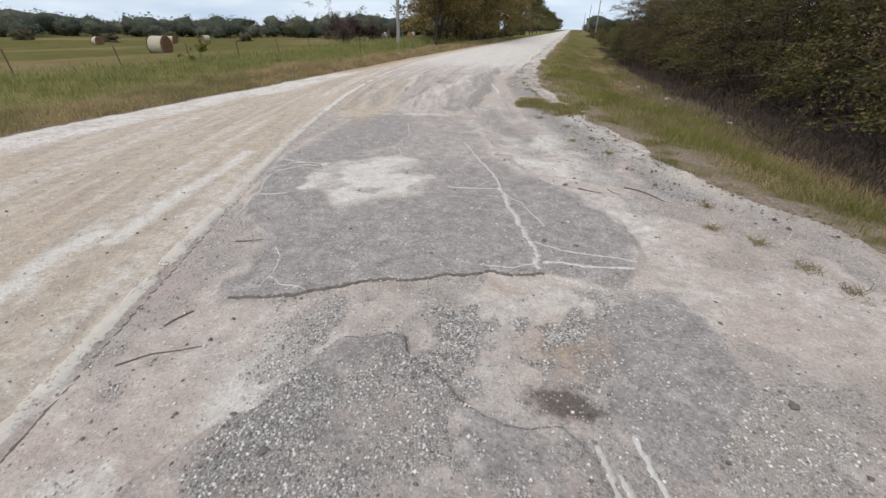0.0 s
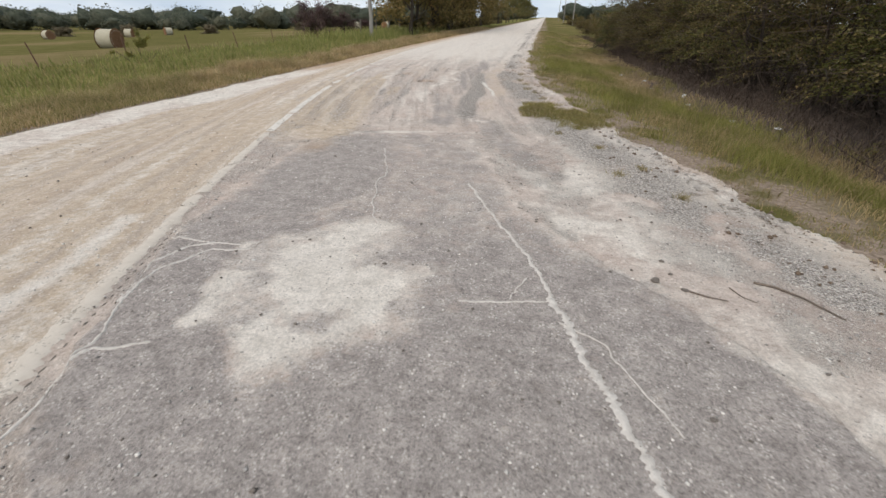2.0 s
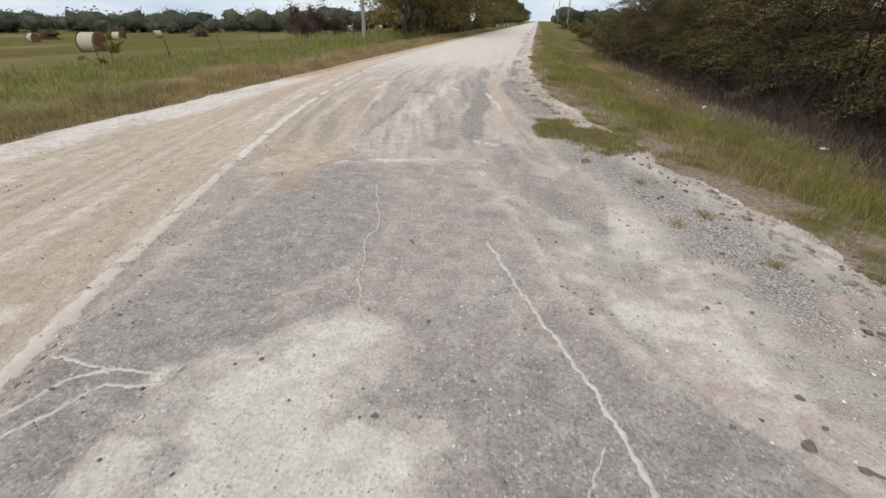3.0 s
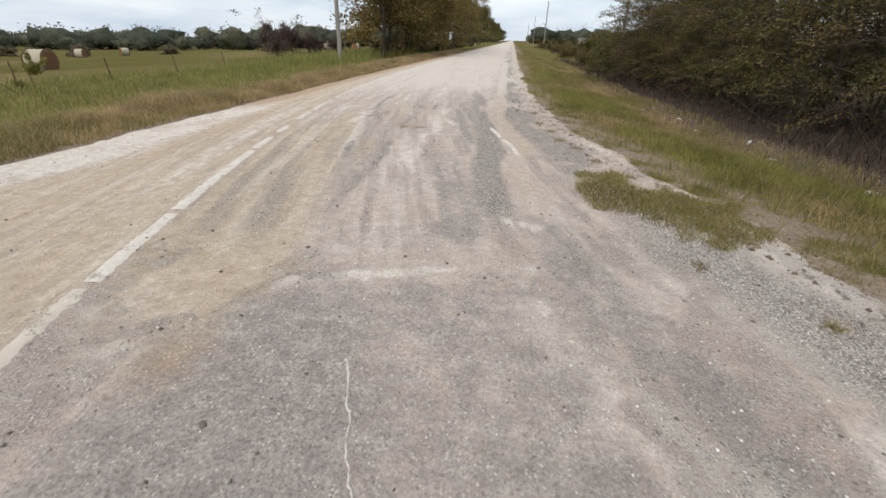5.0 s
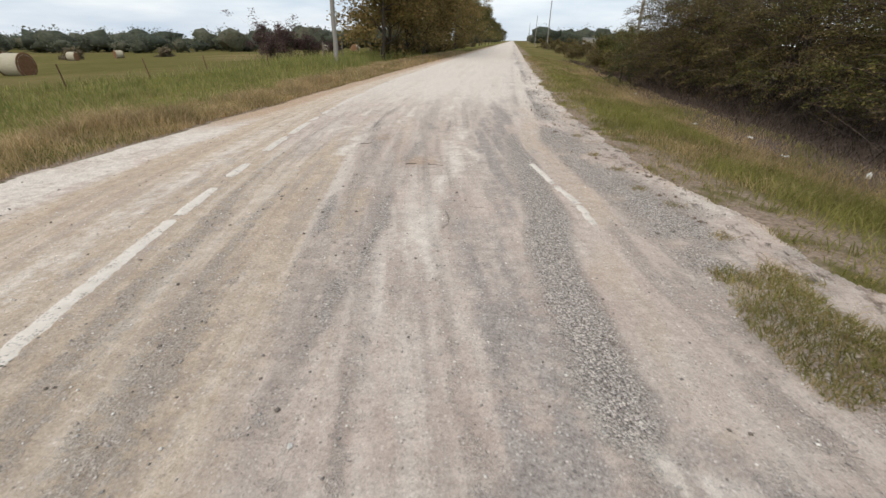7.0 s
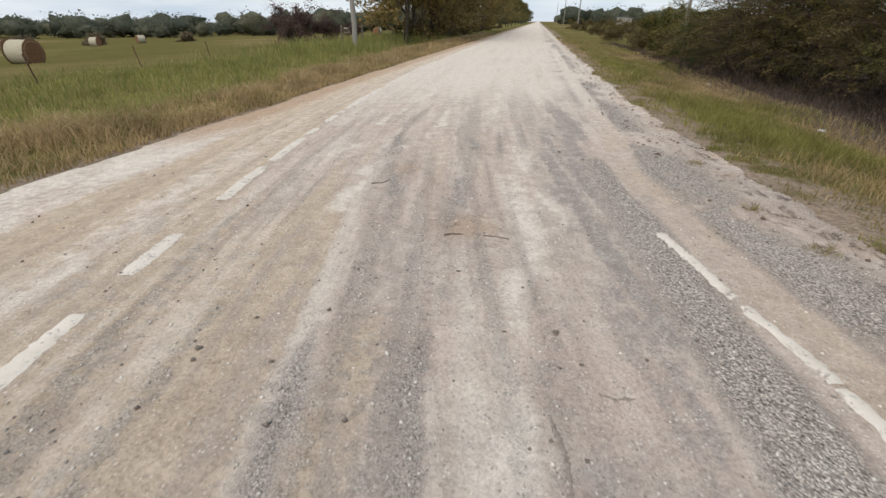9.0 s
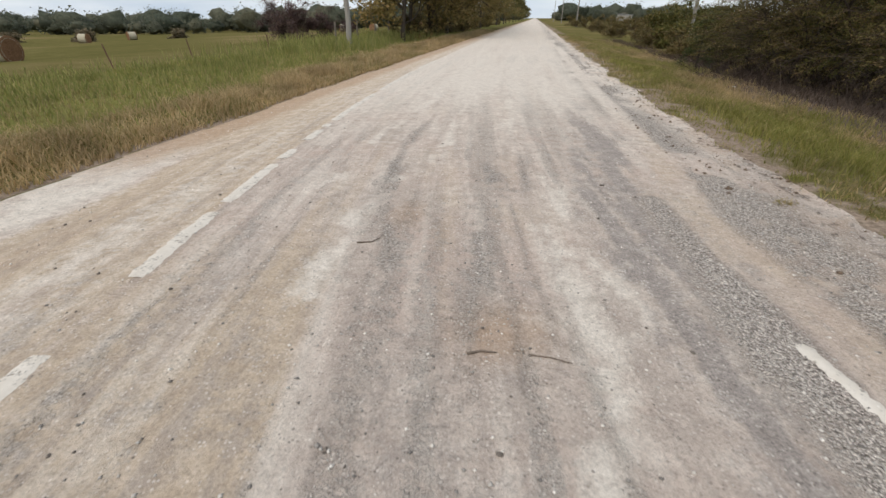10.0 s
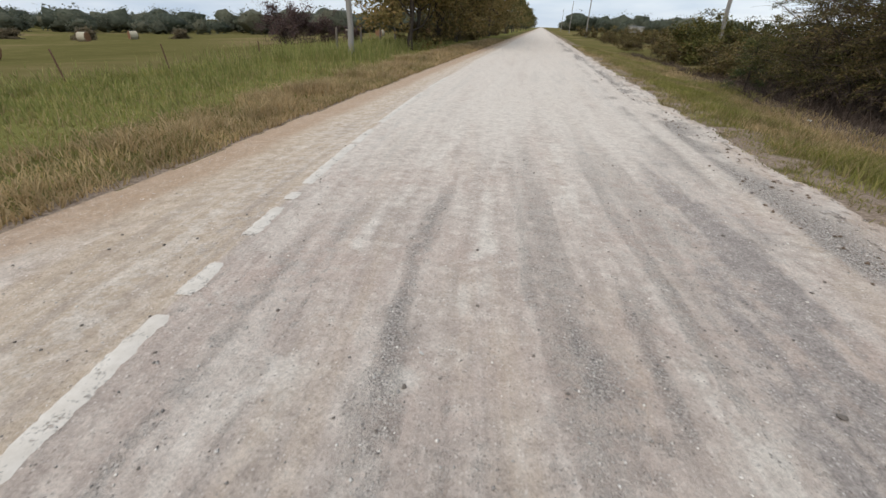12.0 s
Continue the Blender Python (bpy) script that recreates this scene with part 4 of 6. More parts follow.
def scatter_gravel():
    rng = np.random.RandomState(7)
    n = 230000
    Y = 0.5 + 20 * rng.rand(n) ** 1.7
    X = -8.3 + 11.5 * rng.rand(n)
    ok = (X > left_edge(Y) + 0.1) & (X < right_edge(Y)) & (inside(X, Y, ISLAND) < -0.02)
    X, Y = X[ok], Y[ok]
    cover, wear, _ = road_masks(X, Y)
    keep = rng.rand(len(X)) < 0.05 + 0.85 * np.clip(wear[:, 0], 0, 1) ** 1.3
    X, Y = X[keep][:60000], Y[keep][:60000]
    S = 0.0035 + 0.008 * rng.rand(len(X)) ** 2.2
    pebbles("gravel", X, Y, S, GRAVEL, 8, "loose grey and white limestone chips over the road", 0.25)
    n = 1500
    Y = 0.7 + 20 * rng.rand(n) ** 1.2
    X = -8.2 + 11 * rng.rand(n)
    ok = (X > left_edge(Y) + 0.1) & (X < right_edge(Y))
    X, Y = X[ok], Y[ok]
    pebbles("dark_crumbs", X, Y, 0.005 + 0.011 * rng.rand(len(X)) ** 3, DARKSTONE, 9, "dark crumbs of asphalt and clods on the road", 0.3)
    n = 120000
    X, Y = -1.9 + 3.4 * rng.rand(n), 0.45 + 2.6 * rng.rand(n)
    cover, wear, _ = road_masks(X, Y)
    heap = step(0.46, 0.62, fbm(X * 3.2, Y * 3.2, 98, 5))
    keep = rng.rand(n) < 0.7 * np.clip(wear[:, 0], 0, 1) ** 1.2 * (0.06 + heap)
    X, Y = X[keep][:26000], Y[keep][:26000]
    pebbles("gravel", X, Y, 0.003 + 0.0065 * rng.rand(len(X)) ** 2.2, GRAVEL, 11, "loose grey and white chips beside the broken asphalt", 0.3)
    n = 2600
    Y = 4.0 + 30 * rng.rand(n) ** 1.1
    back = 0.95 * rng.rand(n) ** 1.3
    X = right_edge(Y) + 0.1 - back
    ok = (fbm(X * 2.6, Y * 1.3, 97, 4) + 0.12 * rng.rand(n) > 0.56) & (inside(X, Y, ISLAND) < 0)
    X, Y = X[ok], Y[ok]
    pebbles("earth_clods", X, Y, 0.006 + 0.024 * rng.rand(len(X)) ** 4, CLOD, 10, "brown earth clods and torn turf along the edge of the shoulder", 0.2)


scatter_gravel()


# ---- grass ----
def blades(name, X, Y, H, W, mat, seed, label, lean=0.5, category="grass"):
    rng = np.random.RandomState(seed)
    n = len(X)
    a, b = rng.rand(n) * 6.283, rng.rand(n) * 6.283
    Z = height(X, Y) - 0.012
    dx, dy = np.cos(a), np.sin(a)
    bend = lean * H * (0.3 + rng.rand(n))
    bx, by = np.cos(b) * bend, np.sin(b) * bend
    V = np.empty((n, 5, 3))
    for k, (f, w, g) in enumerate(((0, 1, 0), (0, -1, 0), (0.55, 0.75, 0.35), (0.55, -0.75, 0.35), (1, 0, 1))):
        V[:, k, 0] = X + w * W * dx * 0.5 + bx * g
        V[:, k, 1] = Y + w * W * dy * 0.5 + by * g
        V[:, k, 2] = Z + f * H * (1 - 0.25 * lean * (g > 0.5))
    o = np.arange(n)[:, None] * 5
    quads = o + np.array([[0, 1, 3, 2]])
    tris = o + np.array([[2, 3, 4]])
    return tagged(new(name, mesh_np(name, V.reshape(-1, 3), [quads, tris], mat)), label, category, kind="stuff")


def sow():
    rng = np.random.RandomState(17)

    def strip(n, y0, y1, power):
        return y0 + (y1 - y0) * rng.rand(n) ** power

    # golden edge of the far side
    Y = strip(62000, -3.0, 75, 1.5)
    d = 0.05 + 2.0 * rng.rand(len(Y)) ** 1.25
    X = left_edge(Y) - d
    clump = fbm(X * 1.1, Y * 1.1, 111)
    ok = clump + 0.35 * rng.rand(len(X)) > 0.42
    X, Y, d, clump = X[ok], Y[ok], d[ok], clump[ok]
    tall = 0.10 + 0.34 * step(0.1, 0.9, d) * step(0.3, 0.7, clump) * step(4, 16, Y) + 0.10 * rng.rand(len(X))
    dry = fbm(X * 0.6, Y * 0.4, 112) + 0.3 * (rng.rand(len(X)) - 0.5) + 0.25 * step(8, 16, Y) > 0.62
    for sel, mat, label in ((dry, GOLD, "dry golden grass along the road's far edge"), (~dry, OLIVE, "olive and straw tufts along the road's far edge")):
        blades("dry_grass", X[sel], Y[sel], tall[sel], 0.007 + 0.0005 * Y[sel], mat, 18, label, 0.8)
    # mown strip and verge
    Y = strip(70000, -3.0, 70, 1.5)
    d = 0.2 + 7.5 * rng.rand(len(Y))
    X = left_edge(Y) - d
    tall = 0.035 + 0.06 * rng.rand(len(X)) + 0.12 * step(0.45, 0.7, fbm(X * 0.7, Y * 0.7, 113)) * step(5, 7, d)
    blades("verge_grass", X, Y, tall, 0.008 + 0.0006 * Y, GREEN, 19, "short green grass of the mown verge", 0.6)
    Y = strip(46000, -3.0, 45, 1.2)
    d = 0.1 + 7.5 * rng.rand(len(Y))
    X = left_edge(Y) - d
    ok = step(12, 26, Y) < rng.rand(len(X)) + 0.3
    X, Y = X[ok], Y[ok]
    blades("verge_grass", X, Y, 0.06 + 0.16 * rng.rand(len(X)), 0.007 + 0.0005 * Y, OLIVE, 20, "olive and straw grass of the roadside verge", 0.6)
    # rough growth along the fence
    Y = strip(22000, -3, 55, 1.0)
    X = -14.6 + 1.7 * rng.randn(len(Y))
    ok = fbm(X * 0.5, Y * 0.35, 115) + 0.22 * rng.rand(len(X)) > 0.52
    X, Y = X[ok], Y[ok]
    blades("fence_weeds", X, Y, 0.11 + 0.20 * rng.rand(len(X)) + 0.70 * step(27, 36, Y) * rng.rand(len(X)), 0.03, WEED, 21, "tall green weeds growing along the fence", 0.4)
    # near side verge
    Y = strip(165000, -3.0, 60, 1.7)
    e = 4.6 * rng.rand(len(Y)) ** 0.9
    X = right_edge(Y) + e - 0.05
    cl = fbm(X * 1.2, Y * 1.2, 117)
    ok = (cl + 0.4 * rng.rand(len(X)) > 0.5 - 0.25 * step(0.6, 1.6, e)) & (rng.rand(len(X)) > 0.75 * step(2.8, 4.2, e))
    worn = step(1.25, 0.35, e) * step(0.36, 0.54, fbm(X * 2, Y * 2, 95))
    ok = ok & (rng.rand(len(X)) > 0.93 * worn)
    X, Y, e, cl = X[ok], Y[ok], e[ok], cl[ok]
    tall = 0.05 + 0.14 * step(0.1, 1.0, e) * (0.4 + cl) + 0.09 * rng.rand(len(X))
    pick = fbm(X * 0.8, Y * 0.5, 119) + 0.25 * (rng.rand(len(X)) - 0.5) + 0.12 * step(1.9, 3.2, e) + 0.08 * step(0.9, 0.2, e)
    for name, sel, mat, label in (("verge_grass", pick < 0.51, GREEN, "green grass on the bank beside the gravel shoulder"),
                                  ("verge_grass", (pick >= 0.51) & (pick < 0.63), OLIVE, "olive and straw grass on the bank of the ditch"),
                                  ("dry_grass", pick >= 0.63, GOLD, "dry straw-coloured grass on the bank of the ditch")):
        blades(name, X[sel], Y[sel], tall[sel] * (0.55 if mat is GOLD else 1.0), 0.0045 + 0.0004 * Y[sel], mat, 22, label, 0.75)
    # short worn turf at the edge of the gravel
    Y = strip(60000, -2.0, 30, 1.6)
    e = 0.95 * rng.rand(len(Y))
    X = right_edge(Y) + e - 0.05
    cl = fbm(X * 3.5, Y * 3.5, 121)
    ok = cl + 0.2 * rng.rand(len(X)) > 0.64 - 0.06 * step(0.2, 0.8, e)
    X, Y, cl = X[ok], Y[ok], cl[ok]
    low = 0.02 + 0.045 * rng.rand(len(X))
    pick = rng.rand(len(X))
    for sel, mat, label in ((pick < 0.55, OLIVE, "short worn olive turf at the edge of the gravel"), (pick >= 0.55, GREEN, "short worn green turf at the edge of the gravel")):
        blades("verge_grass", X[sel], Y[sel], low[sel], 0.0035 + 0.0003 * Y[sel], mat, 24, label, 0.8)
    # dead weeds at the foot of the thicket
    Y = strip(16000, 2, 60, 1.2)
    X = np.interp(Y, (0, 9, 14, 18, 25, 60), (4.8, 4.4, 4.5, 4.0, 3.7, 3.5)) + 0.45 * rng.randn(len(Y))
    blades("dead_weeds", X, Y, 0.08 + 0.32 * rng.rand(len(X)) ** 2, 0.010, GREYTWIG, 24, "dead grey-brown weeds at the foot of the thicket", 0.8, "weeds")
    Y = strip(15000, 2, 40, 1.0)
    X = 4.3 + 3.2 * rng.rand(len(Y))
    blades("dead_weeds", X, Y, 0.08 + 0.42 * rng.rand(len(X)) ** 2, 0.011, GREYTWIG, 26, "dead brown stalks and litter under the thicket", 1.1, "weeds")
    # tuft island in the shoulder
    X, Y = -1.1 + 1.9 * rng.rand(26000), 9.3 + 2.3 * rng.rand(26000)
    ok = inside(X, Y, ISLAND) + 0.9 * (fbm(X * 3.5, Y * 3.5, 121) - 0.52) + 0.16 * rng.rand(len(X)) > 0.10
    X, Y = X[ok], Y[ok]
    half = rng.rand(len(X)) < 0.5
    blades("grass_tuft", X[half], Y[half], 0.03 + 0.09 * rng.rand(int(half.sum())), 0.006, OLIVE, 25, "straw and olive blades in the gravel shoulder", 1.0)
    X, Y = X[~half], Y[~half]
    blades("grass_tuft", X, Y, 0.03 + 0.07 * rng.rand(len(X)), 0.006, GREEN, 23, "low patch of yellow-green grass in the gravel shoulder", 1.1)


sow()


# ---- shrubs and trees ----
def leaves(anchors, spread, n, size, seed, flat=0.6, droop=0.0):
    rng = np.random.RandomState(seed)
    A = anchors[rng.randint(len(anchors), size=n)]
    C = A + np.clip(rng.randn(n, 3), -1.7, 1.7) * spread * np.array([1, 1, flat])
    C[:, 2] -= droop * rng.rand(n)
    d = rng.randn(n, 3) * np.array([1, 1, 0.55])
    d /= np.linalg.norm(d, axis=1)[:, None]
    s = rng.randn(n, 3) * np.array([1, 1, 0.55])
    s -= (s * d).sum(1)[:, None] * d
    s /= np.linalg.norm(s, axis=1)[:, None]
    L = size * (0.6 + 0.8 * rng.rand(n))[:, None]
    V = np.stack([C - d * L * 0.5, C + s * L * 0.3, C + d * L * 0.5, C - s * L * 0.3], 1)
    return V.reshape(-1, 3), np.arange(4 * n).reshape(-1, 4)


def limb(p, d, length, r, rng, pieces, ends, depth, up):
    pts, q, dd = [p], np.array(p, float), np.array(d, float)
    k = 6 if depth > 1 else 4
    for _ in range(k):
        dd = dd + 0.22 * rng.randn(3) + np.array([0, 0, up])
        dd /= np.linalg.norm(dd)
        q = q + dd * length / k
        pts.append(q.copy())
    rad = np.linspace(r, r * 0.35, k + 1)
    pieces.append(tube(pts, rad, 6 if depth > 1 else 3))
    if depth == 0:
        ends.extend(pts[2:])
        return
    ends.extend(pts[-2:])
    for _ in range(rng.randint(3, 5)):
        j = rng.randint(2, k + 1)
        side = dd + 0.95 * rng.randn(3)
        side /= np.linalg.norm(side)
        limb(pts[j], side, length * (0.45 + 0.25 * rng.rand()), rad[j] * 0.6, rng, pieces, ends, depth - 1, up)


def sprays(seed, tall, wide, n_spray, each, leaf, foot, cone=False):
    """Layered sprays of leaves round a lumpy crown: leaf mesh arrays and the twigs that carry them."""
    rng = np.random.RandomState(seed)
    ph = 6.283 * rng.rand(6)
    Vs, twigs = [], []
    for _ in range(n_spray):
        z = foot + (1 - foot) * rng.rand() ** 0.85
        a = 6.283 * rng.rand()
        lump = 0.80 + 0.16 * math.sin(2 * a + ph[0] + 3 * z) + 0.13 * math.sin(3 * a + ph[1] - 5 * z) + 0.10 * math.sin(7 * a + ph[2]) * math.sin(9 * z + ph[3])
        round_in = 1.05 - z if cone else math.sqrt(max(0.03, 1 - ((z - 0.45) / 0.60) ** 2))
        r = wide * lump * round_in * (0.45 + 0.5 * math.sqrt(rng.rand()))
        top = tall * (0.86 + 0.10 * math.sin(2 * a + ph[4]) + 0.08 * math.sin(5 * a + ph[5]))
        p = np.array([r * math.cos(a), r * math.sin(a), z * top])
        b = a + 0.5 * rng.randn()
        d = np.array([math.cos(b), math.sin(b), -0.12 + 0.55 * (z - 0.35) + 0.2 * rng.randn()])
        d /= np.linalg.norm(d)
        side = np.array([-math.sin(b), math.cos(b), 0.0])
        length = 0.55 + 0.6 * rng.rand()
        t = rng.rand(each)
        C = p + np.outer(t * length, d) + np.outer(rng.randn(each) * 0.17 * (1.15 - 0.6 * t), side)
        C[:, 2] += 0.055 * rng.randn(each) - 0.16 * t * t
        ax = d + 0.55 * rng.randn(each, 3)
        ax /= np.linalg.norm(ax, axis=1)[:, None]
        up = np.array([0, 0, 1.0]) + 0.6 * rng.randn(each, 3)
        across = np.cross(ax, up)
        across /= np.linalg.norm(across, axis=1)[:, None] + 1e-9
        L = leaf * (0.6 + 0.8 * rng.rand(each))[:, None]
        Vs.append(np.stack([C - ax * L * 0.5, C + across * L * 0.23, C + ax * L * 0.5, C - across * L * 0.23], 1).reshape(-1, 3))
        twigs.append(tube([p - 0.55 * d * length + np.array([0, 0, -0.12]), p, p + d * length * 0.9 + np.array([0, 0, -0.13])], [0.010, 0.007, 0.003], 3))
    V = np.concatenate(Vs)
    return V, np.arange(len(V)).reshape(-1, 4), twigs


def thicket_shrub(seed, tall, wide, n_spray, each, leaf, mat, label, foot=0.16, dead=60):
    """A shrub of the thicket: stems, a crown of layered sprays, bare twigs and dead stems at its foot."""
    rng = np.random.RandomState(seed)
    root = new("shrub")
    tagged(root, label, "shrub")
    for _ in range(6):
        pieces, ends = [], []
        a = rng.rand() * 6.283
        d = np.array([math.cos(a) * 0.45, math.sin(a) * 0.45, 1.0])
        limb(np.array([math.cos(a) * 0.35, math.sin(a) * 0.35, -0.25]), d / np.linalg.norm(d), tall * (0.6 + 0.2 * rng.rand()), 0.05, rng, pieces, ends, 1, 0.05)
        V, Fq = gather(pieces)
        part("stem", mesh_np("stem", V, [Fq], BARK), BARK, root)
    V, Fq, twigs = sprays(seed + 1, tall, wide, n_spray, each, leaf, foot)
    part("crown", mesh_np("crown", V, [Fq], mat), mat, root)
    for _ in range(dead):
        a, r = rng.rand() * 6.283, wide * (0.35 + 0.6 * math.sqrt(rng.rand()))
        p = np.array([math.cos(a) * r, math.sin(a) * r, -0.15])
        q = p + np.array([0.55 * rng.randn(), 0.55 * rng.randn(), 0.35 + 0.8 * rng.rand()])
        twigs.append(tube([p, (p + q) / 2 + 0.14 * rng.randn(3), q], [0.009, 0.007, 0.002], 3))
    for _ in range(4 * dead):
        a, r = rng.rand() * 6.283, wide * (0.55 + 0.45 * rng.rand())
        p = np.array([math.cos(a) * r, math.sin(a) * r, tall * (0.08 + 0.62 * rng.rand())])
        q = p + np.array([0.4 * rng.randn() + 0.3 * math.cos(a), 0.4 * rng.randn() + 0.3 * math.sin(a), 0.16 * rng.randn() - 0.05])
        twigs.append(tube([p, (p + q) / 2 + 0.06 * rng.randn(3), q], [0.005, 0.004, 0.0015], 3))
    V, Fq = gather(twigs)
    part("undergrowth", mesh_np("undergrowth", V, [Fq], GREYTWIG), GREYTWIG, root, "bare grey-brown twigs and dead stems")
    return root


def shrub(name, seed, tall, wide, n_leaf, leaf, mat, bark, label, category, stems=6, bare=0.0, foot=0.05):
    """A many-stemmed shrub: stems and leaf crown under one Empty."""
    rng = np.random.RandomState(seed)
    root = new(name)
    tagged(root, label, category)
    ends = []
    for _ in range(stems):
        pieces = []
        a = rng.rand() * 6.283
        out = 0.25 + 0.75 * rng.rand()
        d = np.array([math.cos(a) * out * wide / tall, math.sin(a) * out * wide / tall, 1.0])
        d /= np.linalg.norm(d)
        limb(np.array([math.cos(a) * 0.25, math.sin(a) * 0.25, -0.25]), d, tall * (0.55 + 0.35 * rng.rand()), 0.04 * min(1.0, tall / 4), rng, pieces, ends, 2, 0.05)
        V, Fq = gather(pieces)
        part("stem", mesh_np("stem", V, [Fq], bark), bark, root)
    E = np.array(ends)
    E = E[E[:, 2] > foot * tall]
    keep = fbm(E[:, 0] * 1.1 + seed, E[:, 2] * 1.3 + E[:, 1] * 1.1, 131, 3) > 0.47
    clumps = E[keep] if keep.sum() > 20 else E
    V, Fq = leaves(clumps, 0.15 * wide / 2, n_leaf, leaf, seed + 1, 0.55, 0.12)
    part("crown", mesh_np("crown", V, [Fq], mat), mat, root)
    if bare:
        tw = []
        for _ in range(int(bare)):
            a, r = rng.rand() * 6.283, wide * 0.75 * math.sqrt(rng.rand())
            p = np.array([math.cos(a) * r, math.sin(a) * r, -0.2])
            q = p + np.array([0.35 * rng.randn(), 0.35 * rng.randn(), 0.6 + 1.1 * rng.rand()])
            m2 = (p + q) / 2 + 0.12 * rng.randn(3)
            tw.append(tube([p, m2, q], [0.008, 0.006, 0.002], 3))
        for k in range(420 if bare > 100 else 90):
            p = E[rng.randint(len(E))] + 0.15 * rng.randn(3)
            if k % 2:
                p[2] *= 0.45
            q = p + np.array([0.45 * rng.randn(), 0.45 * rng.randn(), -0.05 + 0.22 * rng.randn()])
            tw.append(tube([p, (p + q) / 2 + 0.05 * rng.randn(3), q], [0.0045, 0.0035, 0.0015], 3))
        V, Fq = gather(tw)
        part("undergrowth", mesh_np("undergrowth", V, [Fq], GREYTWIG), GREYTWIG, root, "bare grey-brown dead stems")
    return root


def tree(seed, tall, wide, clear, n_leaf, leaf, mat, label):
    rng = np.random.RandomState(seed)
    root = new("tree")
    tagged(root, label, "tree")
    k = 9
    pts, q = [], np.array([0, 0, -0.3])
    for i in range(k + 1):
        pts.append(q.copy())
        q = q + np.array([0.12 * rng.randn(), 0.12 * rng.randn(), (tall * 0.9 + 0.3) / k])
    rad = 0.17 * tall / 12 * np.linspace(1, 0.15, k + 1) ** 0.8
    rad[0] *= 1.5
    pieces, ends = [tube(pts, rad, 9)], []
    for _ in range(22):
        f = clear + (1 - clear) * rng.rand()
        p = np.array([np.interp(f * k, np.arange(k + 1), np.array(pts)[:, c]) for c in range(3)])
        a = rng.rand() * 6.283
        d = np.array([math.cos(a), math.sin(a), 0.35 + 0.5 * rng.rand()])
        d /= np.linalg.norm(d)
        limb(p, d, wide * (0.5 + 0.35 * rng.rand()) * (1.15 - 0.6 * f), 0.07 * tall / 12, rng, pieces, ends, 1, 0.02)
    V, Fq = gather(pieces)
    part("trunk", mesh_np("trunk", V, [Fq], BARK), BARK, root)
    V, Fq = leaves(np.array(ends), 0.42, n_leaf, leaf, seed + 1, 0.8, 0.3)
    part("crown", mesh_np("crown", V, [Fq], mat), mat, root)
    return root


def set_down(ob, x, y, turn=0.0, size=1.0, sink=0.0):
    z = float(height(np.array([x]), np.array([y]), False)[0])
    ob.matrix_basis = pose(x, y, z - sink, 0, 0, turn) @ Matrix.Diagonal((size, size, size, 1))
    return ob


def again(ob, x, y, turn, size, sink=0.0):
    z = float(height(np.array([x]), np.array([y]), False)[0])
    c = copy_thing(ob, pose(x, y, z - sink, 0, 0, turn))
    c.scale = (size, size, size)
    return c


